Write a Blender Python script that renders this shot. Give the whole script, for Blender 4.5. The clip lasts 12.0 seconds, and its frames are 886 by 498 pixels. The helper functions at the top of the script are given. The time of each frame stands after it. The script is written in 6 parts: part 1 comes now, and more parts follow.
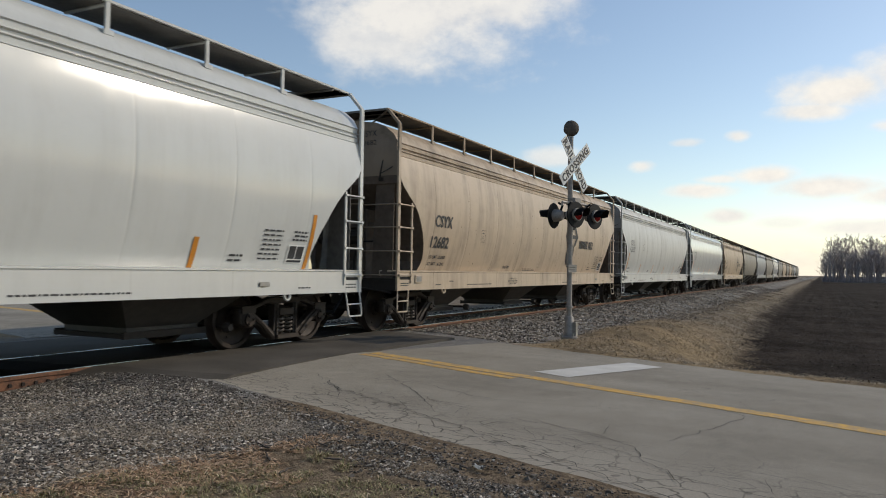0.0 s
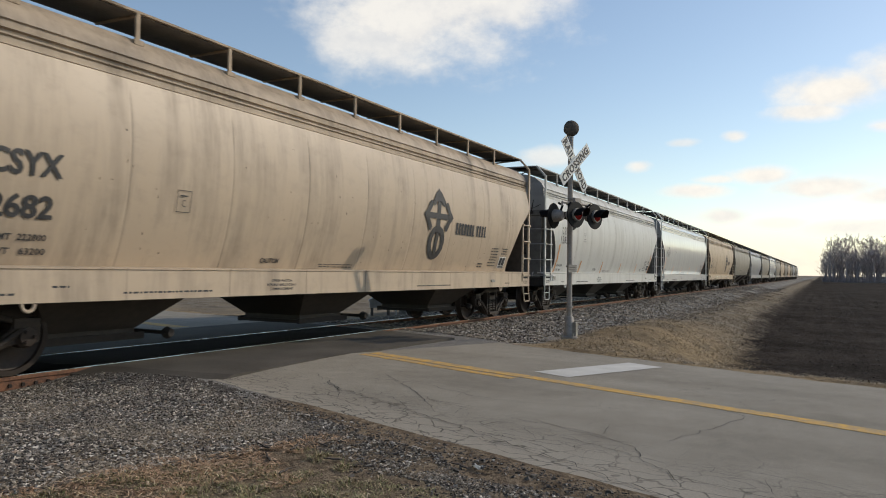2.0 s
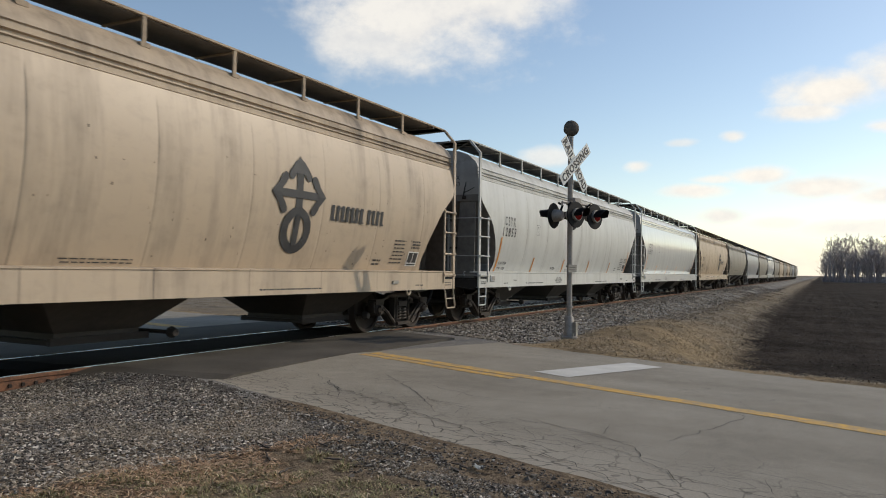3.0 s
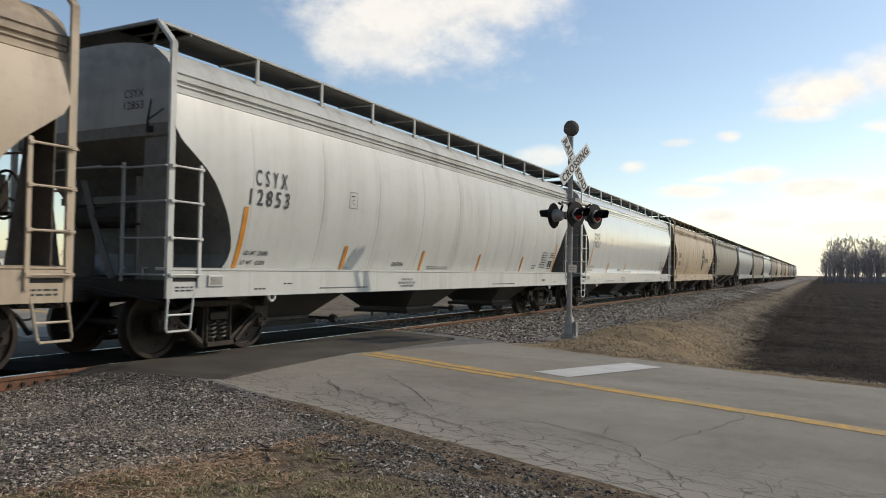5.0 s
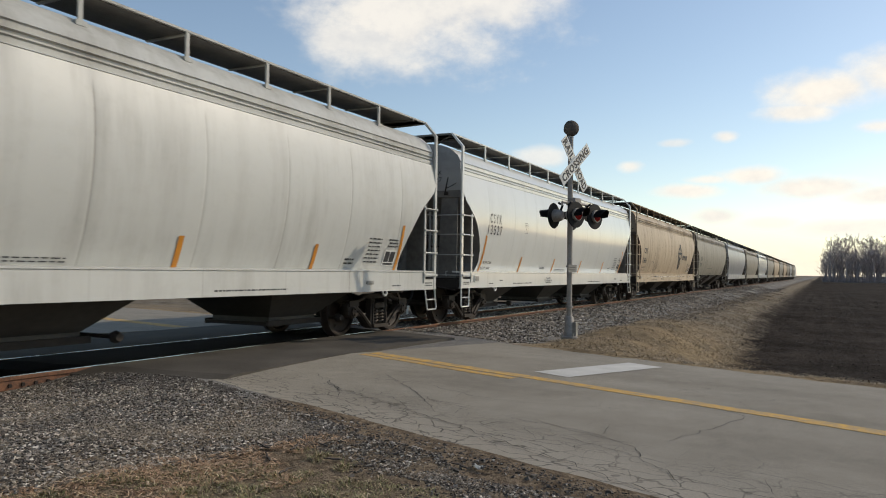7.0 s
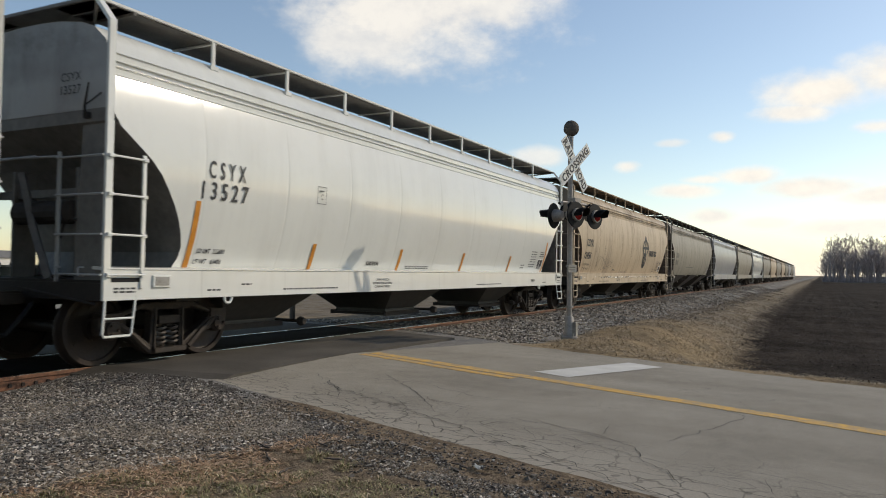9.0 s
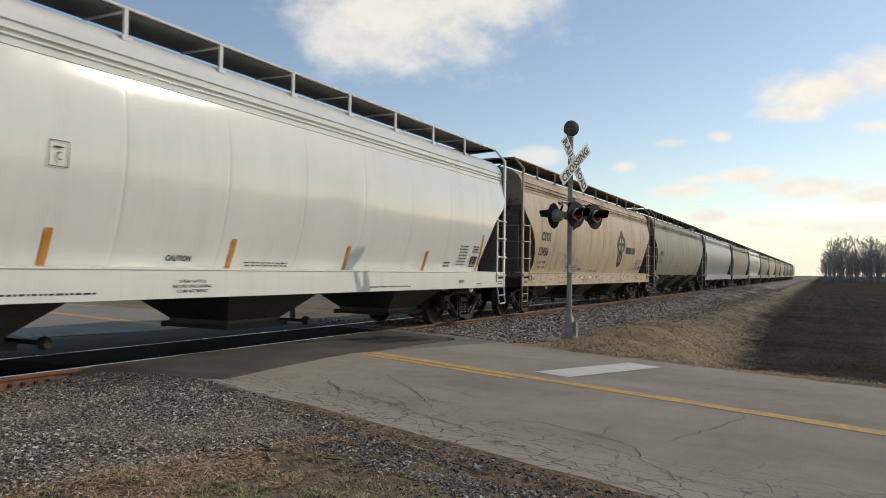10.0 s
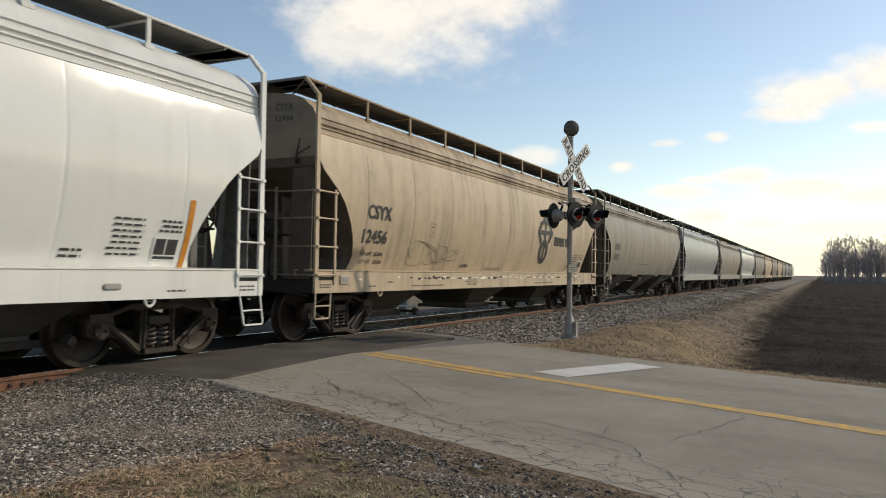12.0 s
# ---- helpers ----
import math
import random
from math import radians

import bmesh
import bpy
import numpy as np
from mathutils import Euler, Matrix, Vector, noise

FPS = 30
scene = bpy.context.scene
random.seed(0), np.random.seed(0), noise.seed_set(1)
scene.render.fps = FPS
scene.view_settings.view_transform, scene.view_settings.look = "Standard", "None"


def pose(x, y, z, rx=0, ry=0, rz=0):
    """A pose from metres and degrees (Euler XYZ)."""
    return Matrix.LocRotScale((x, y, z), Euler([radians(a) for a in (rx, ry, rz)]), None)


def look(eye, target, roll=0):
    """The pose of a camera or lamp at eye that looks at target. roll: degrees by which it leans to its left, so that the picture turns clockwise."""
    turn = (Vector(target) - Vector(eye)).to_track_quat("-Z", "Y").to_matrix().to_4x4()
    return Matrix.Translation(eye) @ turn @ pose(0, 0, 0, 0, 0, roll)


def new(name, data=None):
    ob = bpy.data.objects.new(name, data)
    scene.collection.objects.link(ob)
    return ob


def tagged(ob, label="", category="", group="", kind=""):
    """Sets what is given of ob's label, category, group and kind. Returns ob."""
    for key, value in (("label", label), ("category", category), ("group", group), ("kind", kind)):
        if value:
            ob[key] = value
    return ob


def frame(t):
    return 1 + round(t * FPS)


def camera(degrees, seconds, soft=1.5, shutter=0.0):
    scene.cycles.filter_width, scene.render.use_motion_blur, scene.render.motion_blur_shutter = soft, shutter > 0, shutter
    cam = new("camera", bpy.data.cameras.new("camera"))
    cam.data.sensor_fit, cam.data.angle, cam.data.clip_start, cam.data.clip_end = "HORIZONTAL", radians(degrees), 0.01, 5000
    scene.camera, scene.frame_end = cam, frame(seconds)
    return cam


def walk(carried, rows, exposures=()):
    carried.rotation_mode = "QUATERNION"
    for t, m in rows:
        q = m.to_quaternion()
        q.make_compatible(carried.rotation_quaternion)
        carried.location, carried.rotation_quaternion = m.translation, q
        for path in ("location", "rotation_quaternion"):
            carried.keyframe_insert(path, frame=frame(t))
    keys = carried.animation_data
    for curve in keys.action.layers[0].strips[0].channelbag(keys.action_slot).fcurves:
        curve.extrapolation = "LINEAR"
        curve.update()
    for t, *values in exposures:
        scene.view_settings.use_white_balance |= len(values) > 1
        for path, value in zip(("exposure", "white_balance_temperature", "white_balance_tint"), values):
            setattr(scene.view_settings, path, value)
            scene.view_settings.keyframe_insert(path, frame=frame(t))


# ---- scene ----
cam = camera(61.82, 12.0, soft=1.0, shutter=0.2)
EYE = (0.0, -8.772, 1.243)
AIM = (EYE[0] + 0.88990, EYE[1] + 0.45524, EYE[2] + 0.02893)
walk(cam, [(0.0, look(EYE, AIM, 0.806)), (12.0, look(EYE, AIM, 0.806))], exposures=[(0.0, -0.08, 7000, 10), (1.0, 0.04, 7000, 10), (2.5, -0.03, 7050, 10), (5.0, 0.07, 7100, 10), (6.0, -0.01, 7150, 10), (7.0, 0.0, 7200, 10), (8.8, 0.02, 7200, 10), (9.5, -0.06, 7200, 10), (11.0, -0.07, 7300, 10), (12.0, 0.11, 7450, 10)])

# ---- world, sun, exposure ----
SUN_ELEV, SUN_ROT = radians(31.5), radians(131.5)
SUN_DIR = Vector((math.sin(SUN_ROT) * math.cos(SUN_ELEV), math.cos(SUN_ROT) * math.cos(SUN_ELEV), math.sin(SUN_ELEV)))
world = bpy.data.worlds.new("sky")
scene.world = world
world.use_nodes = True
wn, wl = world.node_tree.nodes, world.node_tree.links
sky = wn.new("ShaderNodeTexSky")
sky.sky_type, sky.sun_disc = "NISHITA", False
sky.sun_elevation, sky.sun_rotation = SUN_ELEV, SUN_ROT
sky.air_density, sky.dust_density, sky.ozone_density = 1.0, 0.45, 1.5
wn["Background"].inputs[1].default_value = 0.147
wl.new(sky.outputs[0], wn["Background"].inputs[0])
sun = new("sun", bpy.data.lights.new("sun", "SUN"))
sun.data.energy, sun.data.angle, sun.data.color = 2.35, radians(0.6), (1.0, 0.93, 0.82)
sun.matrix_world = look(SUN_DIR * 50, (0, 0, 0))


# ---- materials ----
def nodes_of(name):
    m = bpy.data.materials.new(name)
    m.use_nodes = True
    t = m.node_tree
    return m, t.nodes, t.links, t.nodes["Principled BSDF"]


def ramp(n, l, src, stops):
    r = n.new("ShaderNodeValToRGB")
    e = r.color_ramp.elements
    while len(e) < len(stops):
        e.new(0.5)
    for s, (p, c) in zip(e, stops):
        s.position, s.color = p, (c, c, c, 1) if isinstance(c, (int, float)) else (*c, 1)
    l.new(src, r.inputs[0])
    return r.outputs[0]


def mixed(n, l, fac, a, b, mode="MIX"):
    x = n.new("ShaderNodeMix")
    x.data_type, x.blend_type = "RGBA", mode
    for sock, v in ((x.inputs[0], fac), (x.inputs[6], a), (x.inputs[7], b)):
        if isinstance(v, (int, float)):
            sock.default_value = v
        elif isinstance(v, tuple):
            sock.default_value = (*v, 1)
        else:
            l.new(v, sock)
    return x.outputs[2]


def calc(n, l, op, a, b=0.0, clamp=False):
    x = n.new("ShaderNodeMath")
    x.operation, x.use_clamp = op, clamp
    for sock, v in zip(x.inputs, (a, b)):
        if isinstance(v, (int, float)):
            sock.default_value = v
        else:
            l.new(v, sock)
    return x.outputs[0]


def coords(n, l, scale=(1, 1, 1), kind="Object"):
    c, m = n.new("ShaderNodeTexCoord"), n.new("ShaderNodeMapping")
    m.inputs["Scale"].default_value = scale
    l.new(c.outputs[kind], m.inputs[0])
    return m.outputs[0]


def noisy(n, l, vec, scale, detail=4.0, rough=0.55):
    x = n.new("ShaderNodeTexNoise")
    x.inputs["Scale"].default_value, x.inputs["Detail"].default_value, x.inputs["Roughness"].default_value = scale, detail, rough
    l.new(vec, x.inputs["Vector"])
    return x.outputs["Fac"]


def bumped(n, l, bsdf, height, strength, dist):
    b = n.new("ShaderNodeBump")
    b.inputs["Strength"].default_value, b.inputs["Distance"].default_value = strength, dist
    l.new(height, b.inputs["Height"])
    l.new(b.outputs[0], bsdf.inputs["Normal"])


def stuff_mat(name, col, dark, rough=0.8, metal=0.0, scale=6.0, fine=40.0, bump=0.3, dist=0.01, spec=0.4):
    """A worn surface: broad stains and fine grain between two colours."""
    m, n, l, p = nodes_of(name)
    v = coords(n, l)
    a, b = noisy(n, l, v, scale, 5), noisy(n, l, v, fine, 3)
    f = calc(n, l, "ADD", calc(n, l, "MULTIPLY", a, 0.65), calc(n, l, "MULTIPLY", b, 0.35))
    l.new(mixed(n, l, ramp(n, l, f, [(0.35, 0.0), (0.65, 1.0)]), dark, col), p.inputs["Base Color"])
    l.new(ramp(n, l, a, [(0.3, max(0.05, rough - 0.1)), (0.7, min(1.0, rough + 0.1))]), p.inputs["Roughness"])
    p.inputs["Metallic"].default_value, p.inputs["Specular IOR Level"].default_value = metal, spec
    bumped(n, l, p, f, bump, dist)
    return m


def paint_mat(name, col, grime, rough, amount, streak=0.5):
    """Car-side paint: rain streaks, patches of road dirt, slightly wavy sheet."""
    m, n, l, p = nodes_of(name)
    rnd = n.new("ShaderNodeObjectInfo").outputs["Random"]
    base = n.new("ShaderNodeTexCoord").outputs["Object"]
    shift = n.new("ShaderNodeVectorMath")
    shift.operation = "ADD"
    l.new(base, shift.inputs[0])
    cx = n.new("ShaderNodeCombineXYZ")
    l.new(calc(n, l, "MULTIPLY", rnd, 37.0), cx.inputs[0])
    l.new(cx.outputs[0], shift.inputs[1])

    def scaled(s):
        mp = n.new("ShaderNodeMapping")
        mp.inputs["Scale"].default_value = s
        l.new(shift.outputs[0], mp.inputs[0])
        return mp.outputs[0]
    streaks = noisy(n, l, scaled((2.4, 1.0, 0.30)), 1.0, 7, 0.66)
    broad = noisy(n, l, scaled((0.55, 0.6, 0.8)), 1.0, 4)
    grain = noisy(n, l, scaled((14, 14, 9)), 1.0, 5, 0.7)
    z = n.new("ShaderNodeSeparateXYZ")
    l.new(base, z.inputs[0])
    s1 = ramp(n, l, streaks, [(0.47, 0.0), (0.72, 1.0)])
    s2 = ramp(n, l, broad, [(0.4, 0.1), (0.7, 1.0)])
    g = calc(n, l, "MULTIPLY", s1, calc(n, l, "ADD", calc(n, l, "MULTIPLY", s2, streak), 0.25), True)
    spots = ramp(n, l, grain, [(0.62, 0.0), (0.78, 0.6)])
    f = calc(n, l, "MULTIPLY", calc(n, l, "ADD", g, calc(n, l, "MULTIPLY", spots, 0.35), True), amount, True)
    # grime held along the weld seams
    sx = calc(n, l, "ABSOLUTE", calc(n, l, "SUBTRACT", calc(n, l, "FRACT", calc(n, l, "ADD", calc(n, l, "DIVIDE", calc(n, l, "SUBTRACT", z.outputs[0], 1.45), 1.6875), 0.5)), 0.5))
    seam = calc(n, l, "MULTIPLY", ramp(n, l, sx, [(0.003, 1.0), (0.009, 0.0)]), ramp(n, l, streaks, [(0.3, 0.25), (0.6, 1.0)]))
    low = n.new("ShaderNodeMapRange")
    low.inputs[1].default_value, low.inputs[2].default_value = 3.35, 3.2
    l.new(z.outputs[2], low.inputs[0])
    f = calc(n, l, "ADD", f, calc(n, l, "MULTIPLY", calc(n, l, "MULTIPLY", seam, low.outputs[0]), amount * 0.75), True)
    # fine blotches of road film all over, and brown dust on the roof slope
    film = noisy(n, l, scaled((3.2, 3.2, 4.6)), 1.0, 8, 0.68)
    f = calc(n, l, "ADD", f, calc(n, l, "MULTIPLY", ramp(n, l, film, [(0.5, 0.0), (0.72, 0.55)]), amount * 0.32), True)
    over = n.new("ShaderNodeMapRange")
    over.inputs[1].default_value, over.inputs[2].default_value = 3.72, 3.9
    l.new(z.outputs[2], over.inputs[0])
    f = calc(n, l, "ADD", f, calc(n, l, "MULTIPLY", calc(n, l, "MULTIPLY", over.outputs[0], ramp(n, l, film, [(0.36, 0.15), (0.62, 0.8)])), amount * 0.55), True)
    # soot held between the roof beads
    hold = n.new("ShaderNodeMapRange")
    hold.inputs[1].default_value, hold.inputs[2].default_value = 3.44, 3.56
    l.new(z.outputs[2], hold.inputs[0])
    rise = n.new("ShaderNodeMapRange")
    rise.inputs[1].default_value, rise.inputs[2].default_value = 3.86, 3.72
    l.new(z.outputs[2], rise.inputs[0])
    soot = calc(n, l, "MULTIPLY", calc(n, l, "MULTIPLY", hold.outputs[0], rise.outputs[0]), ramp(n, l, noisy(n, l, scaled((0.9, 0.3, 0.5)), 1.0, 4, 0.65), [(0.42, 0.1), (0.66, 0.9)]))
    f = calc(n, l, "ADD", f, calc(n, l, "MULTIPLY", soot, amount * 0.7), True)
    tone = mixed(n, l, calc(n, l, "MULTIPLY", broad, 0.35), col, tuple(c * 0.8 for c in col))
    l.new(mixed(n, l, f, tone, grime), p.inputs["Base Color"])
    l.new(calc(n, l, "ADD", rough, calc(n, l, "MULTIPLY", f, 0.3), True), p.inputs["Roughness"])
    l.new(calc(n, l, "SUBTRACT", 0.5, calc(n, l, "MULTIPLY", over.outputs[0], 0.42)), p.inputs["Specular IOR Level"])
    h = calc(n, l, "ADD", calc(n, l, "MULTIPLY", noisy(n, l, scaled((0.9, 0.9, 0.35)), 1.0, 2), 1.0), calc(n, l, "MULTIPLY", grain, 0.012))
    bumped(n, l, p, h, 0.28, 0.05)
    return m


M = {}
M["beige"] = paint_mat("beige_paint", (0.48, 0.375, 0.27), (0.12, 0.10, 0.08), 0.5, 0.8, 0.7)
M["tan"] = paint_mat("tan_paint", (0.46, 0.355, 0.24), (0.12, 0.094, 0.068), 0.55, 0.85, 0.65)
M["white"] = paint_mat("white_paint", (0.70, 0.70, 0.66), (0.42, 0.405, 0.37), 0.13, 0.4)
M["offwhite"] = paint_mat("dulled_white_paint", (0.58, 0.585, 0.56), (0.36, 0.35, 0.32), 0.16, 0.45)
M["grey"] = paint_mat("pale_grey_paint", (0.525, 0.525, 0.495), (0.27, 0.252, 0.222), 0.46, 0.72, 0.6)
M["silver"] = paint_mat("silver_paint", (0.29, 0.295, 0.30), (0.16, 0.16, 0.15), 0.35, 0.6)
M["drab"] = paint_mat("drab_paint", (0.24, 0.215, 0.17), (0.085, 0.072, 0.058), 0.55, 0.8)
M["under"] = stuff_mat("grimy_underframe", (0.042, 0.034, 0.029), (0.018, 0.015, 0.013), 0.8, scale=2.0, fine=15)
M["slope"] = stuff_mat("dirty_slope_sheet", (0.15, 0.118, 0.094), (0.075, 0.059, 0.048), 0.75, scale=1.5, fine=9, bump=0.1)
# hopper bays, darker than the slope sheets above them
M["bay"] = stuff_mat("dark_bay_sheet", (0.064, 0.052, 0.043), (0.031, 0.025, 0.021), 0.7, scale=1.5, fine=9, bump=0.1)
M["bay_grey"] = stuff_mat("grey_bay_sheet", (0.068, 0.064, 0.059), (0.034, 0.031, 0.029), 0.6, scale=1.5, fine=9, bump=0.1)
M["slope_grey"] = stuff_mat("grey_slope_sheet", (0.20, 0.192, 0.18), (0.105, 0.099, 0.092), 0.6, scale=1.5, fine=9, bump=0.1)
# grimy ends, darkened further to paint in the shade between cars
M["end_grey"] = paint_mat("shaded_grimy_grey_end_paint", (0.36, 0.36, 0.35), (0.13, 0.125, 0.115), 0.5, 0.8)
M["end_tan"] = paint_mat("shaded_grimy_tan_end_paint", (0.29, 0.23, 0.17), (0.09, 0.07, 0.055), 0.6, 0.9)
M["grating"] = stuff_mat("dark_grating", (0.17, 0.16, 0.148), (0.09, 0.084, 0.077), 0.8, scale=4, fine=30)
M["cast"] = stuff_mat("cast_steel", (0.056, 0.042, 0.033), (0.018, 0.014, 0.011), 0.7, 0.2, scale=5, fine=30)
M["wheel"] = stuff_mat("rusty_wheel", (0.043, 0.029, 0.022), (0.016, 0.012, 0.010), 0.6, 0.3, scale=5, fine=30, bump=0.2)
M["tread"] = stuff_mat("worn_tread", (0.36, 0.34, 0.33), (0.2, 0.18, 0.17), 0.32, 0.9, scale=5, fine=50, bump=0.1)
M["black"] = stuff_mat("black_steel", (0.014, 0.014, 0.015), (0.007, 0.007, 0.008), 0.65, 0.0, scale=6, fine=30, bump=0.1, spec=0.2)
M["ink"] = stuff_mat("stencil_ink", (0.05, 0.05, 0.052), (0.025, 0.025, 0.027), 0.6, scale=8, fine=40, bump=0.02)
M["faded"] = stuff_mat("faded_ink", (0.16, 0.15, 0.135), (0.09, 0.085, 0.08), 0.7, scale=8, fine=40, bump=0.02)
M["orange"] = stuff_mat("orange_tape", (0.62, 0.25, 0.03), (0.45, 0.17, 0.02), 0.45, scale=8, fine=40, bump=0.02)
M["label"] = stuff_mat("white_label", (0.75, 0.75, 0.72), (0.6, 0.6, 0.57), 0.5, scale=8, fine=40, bump=0.02)
M["rail"] = stuff_mat("rusty_rail", (0.25, 0.115, 0.062), (0.075, 0.037, 0.024), 0.8, 0.1, scale=5, fine=40)
M["shine"] = stuff_mat("polished_railhead", (0.62, 0.62, 0.62), (0.45, 0.45, 0.45), 0.22, 1.0, scale=3, fine=40, bump=0.03)
M["tie"] = stuff_mat("weathered_tie", (0.10, 0.075, 0.055), (0.04, 0.032, 0.026), 0.9, scale=4, fine=30, dist=0.02)
M["asphalt_new"] = stuff_mat("dark_asphalt", (0.108, 0.096, 0.082), (0.06, 0.053, 0.045), 0.9, scale=1.2, fine=60, bump=0.4, spec=0.1)
M["yellow"] = stuff_mat("yellow_road_paint", (0.66, 0.37, 0.065), (0.28, 0.215, 0.13), 0.8, scale=9, fine=38, bump=0.3)
M["stopwhite"] = stuff_mat("white_road_paint", (0.62, 0.60, 0.56), (0.48, 0.46, 0.42), 0.8, scale=3, fine=55, bump=0.3)
M["crack"] = stuff_mat("crack_dirt", (0.035, 0.032, 0.03), (0.02, 0.018, 0.017), 0.95)
M["rubber"] = stuff_mat("black_crossing_rubber", (0.020, 0.0165, 0.0135), (0.011, 0.009, 0.0075), 0.95, scale=2, fine=30, spec=0.05)
M["mast"] = stuff_mat("weathered_mast", (0.36, 0.33, 0.30), (0.20, 0.178, 0.158), 0.6, 0.2, scale=5, fine=30, bump=0.1)
M["spring"] = stuff_mat("spring_steel", (0.115, 0.092, 0.074), (0.055, 0.044, 0.036), 0.6, 0.2, scale=8, fine=40, bump=0.1)
M["galv"] = stuff_mat("galvanised_steel", (0.34, 0.33, 0.31), (0.2, 0.19, 0.175), 0.55, 0.5, scale=5, fine=30, bump=0.1)
M["signwhite"] = stuff_mat("sign_white", (0.72, 0.72, 0.69), (0.55, 0.55, 0.52), 0.45, scale=3, fine=20, bump=0.03)
M["stone"] = stuff_mat("ballast_stone", (0.32, 0.31, 0.30), (0.12, 0.115, 0.11), 0.85, scale=3, fine=25)
M["post"] = stuff_mat("weathered_post", (0.12, 0.10, 0.085), (0.06, 0.05, 0.04), 0.9)
# bark paled so that its colour carries the haze of distance
M["bark"] = stuff_mat("hazed_grey_bark", (0.43, 0.37, 0.36), (0.27, 0.235, 0.23), 0.9, scale=1, fine=6)
M["wall"] = stuff_mat("pale_siding", (0.6, 0.59, 0.56), (0.5, 0.49, 0.46), 0.7, scale=1, fine=8)
M["roof"] = stuff_mat("grey_shingle", (0.2, 0.19, 0.18), (0.12, 0.115, 0.11), 0.85, scale=1, fine=8)


def red_lens():
    m, n, l, p = nodes_of("red_lens")
    p.inputs["Base Color"].default_value = (0.28, 0.012, 0.012, 1)
    p.inputs["Roughness"].default_value = 0.15
    bumped(n, l, p, noisy(n, l, coords(n, l), 60, 2), 0.2, 0.005)
    return m


M["lens"] = red_lens()


def stone_mat():
    m, n, l, p = nodes_of("ballast_stones")
    r = n.new("ShaderNodeNewGeometry").outputs["Random Per Island"]
    v = coords(n, l)
    c = ramp(n, l, r, [(0.0, (0.044, 0.034, 0.027)), (0.34, (0.12, 0.096, 0.074)), (0.62, (0.265, 0.22, 0.173)), (0.82, (0.51, 0.44, 0.36)), (0.94, (0.80, 0.72, 0.61)), (1.0, (0.28, 0.175, 0.11))])
    g = noisy(n, l, v, 45, 3)
    c = mixed(n, l, 0.7, c, ramp(n, l, g, [(0.3, 0.45), (0.7, 1.0)]), "MULTIPLY")
    # dust and black fines lie in patches
    patch = noisy(n, l, v, 1.3, 4)
    c = mixed(n, l, ramp(n, l, patch, [(0.50, 0.0), (0.68, 0.6)]), c, (0.085, 0.072, 0.06))
    c = mixed(n, l, ramp(n, l, noisy(n, l, v, 0.8, 3), [(0.48, 0.0), (0.64, 0.5)]), c, (0.36, 0.29, 0.21))
    l.new(c, p.inputs["Base Color"])
    p.inputs["Roughness"].default_value = 0.8
    bumped(n, l, p, g, 0.4, 0.01)
    return m


M["stones"] = stone_mat()


def blade_mat(name, stops):
    m, n, l, p = nodes_of(name)
    r = n.new("ShaderNodeNewGeometry").outputs["Random Per Island"]
    l.new(ramp(n, l, r, stops), p.inputs["Base Color"])
    p.inputs["Roughness"].default_value = 0.75
    return m


M["grit"] = blade_mat("verge_grit", [(0.0, (0.035, 0.028, 0.022)), (0.5, (0.085, 0.068, 0.052)), (0.88, (0.15, 0.13, 0.11)), (1.0, (0.42, 0.39, 0.35))])
M["blades"] = blade_mat("turf_blades", [(0.0, (0.10, 0.068, 0.038)), (0.25, (0.26, 0.175, 0.095)), (0.36, (0.165, 0.16, 0.065)), (0.74, (0.28, 0.26, 0.115)), (0.88, (0.46, 0.34, 0.19)), (1.0, (0.74, 0.58, 0.40))])
M["litter"] = blade_mat("rusty_litter", [(0.0, (0.12, 0.065, 0.038)), (0.35, (0.33, 0.19, 0.10)), (0.75, (0.48, 0.31, 0.18)), (1.0, (0.72, 0.55, 0.38))])
M["straw"] = blade_mat("dead_straw", [(0.0, (0.12, 0.087, 0.053)), (0.4, (0.21, 0.153, 0.09)), (0.8, (0.34, 0.255, 0.15)), (1.0, (0.50, 0.39, 0.25))])
M["clods"] = blade_mat("soil_clods", [(0.0, (0.02, 0.0155, 0.0125)), (0.6, (0.042, 0.033, 0.027)), (0.93, (0.065, 0.052, 0.042)), (1.0, (0.27, 0.24, 0.20))])


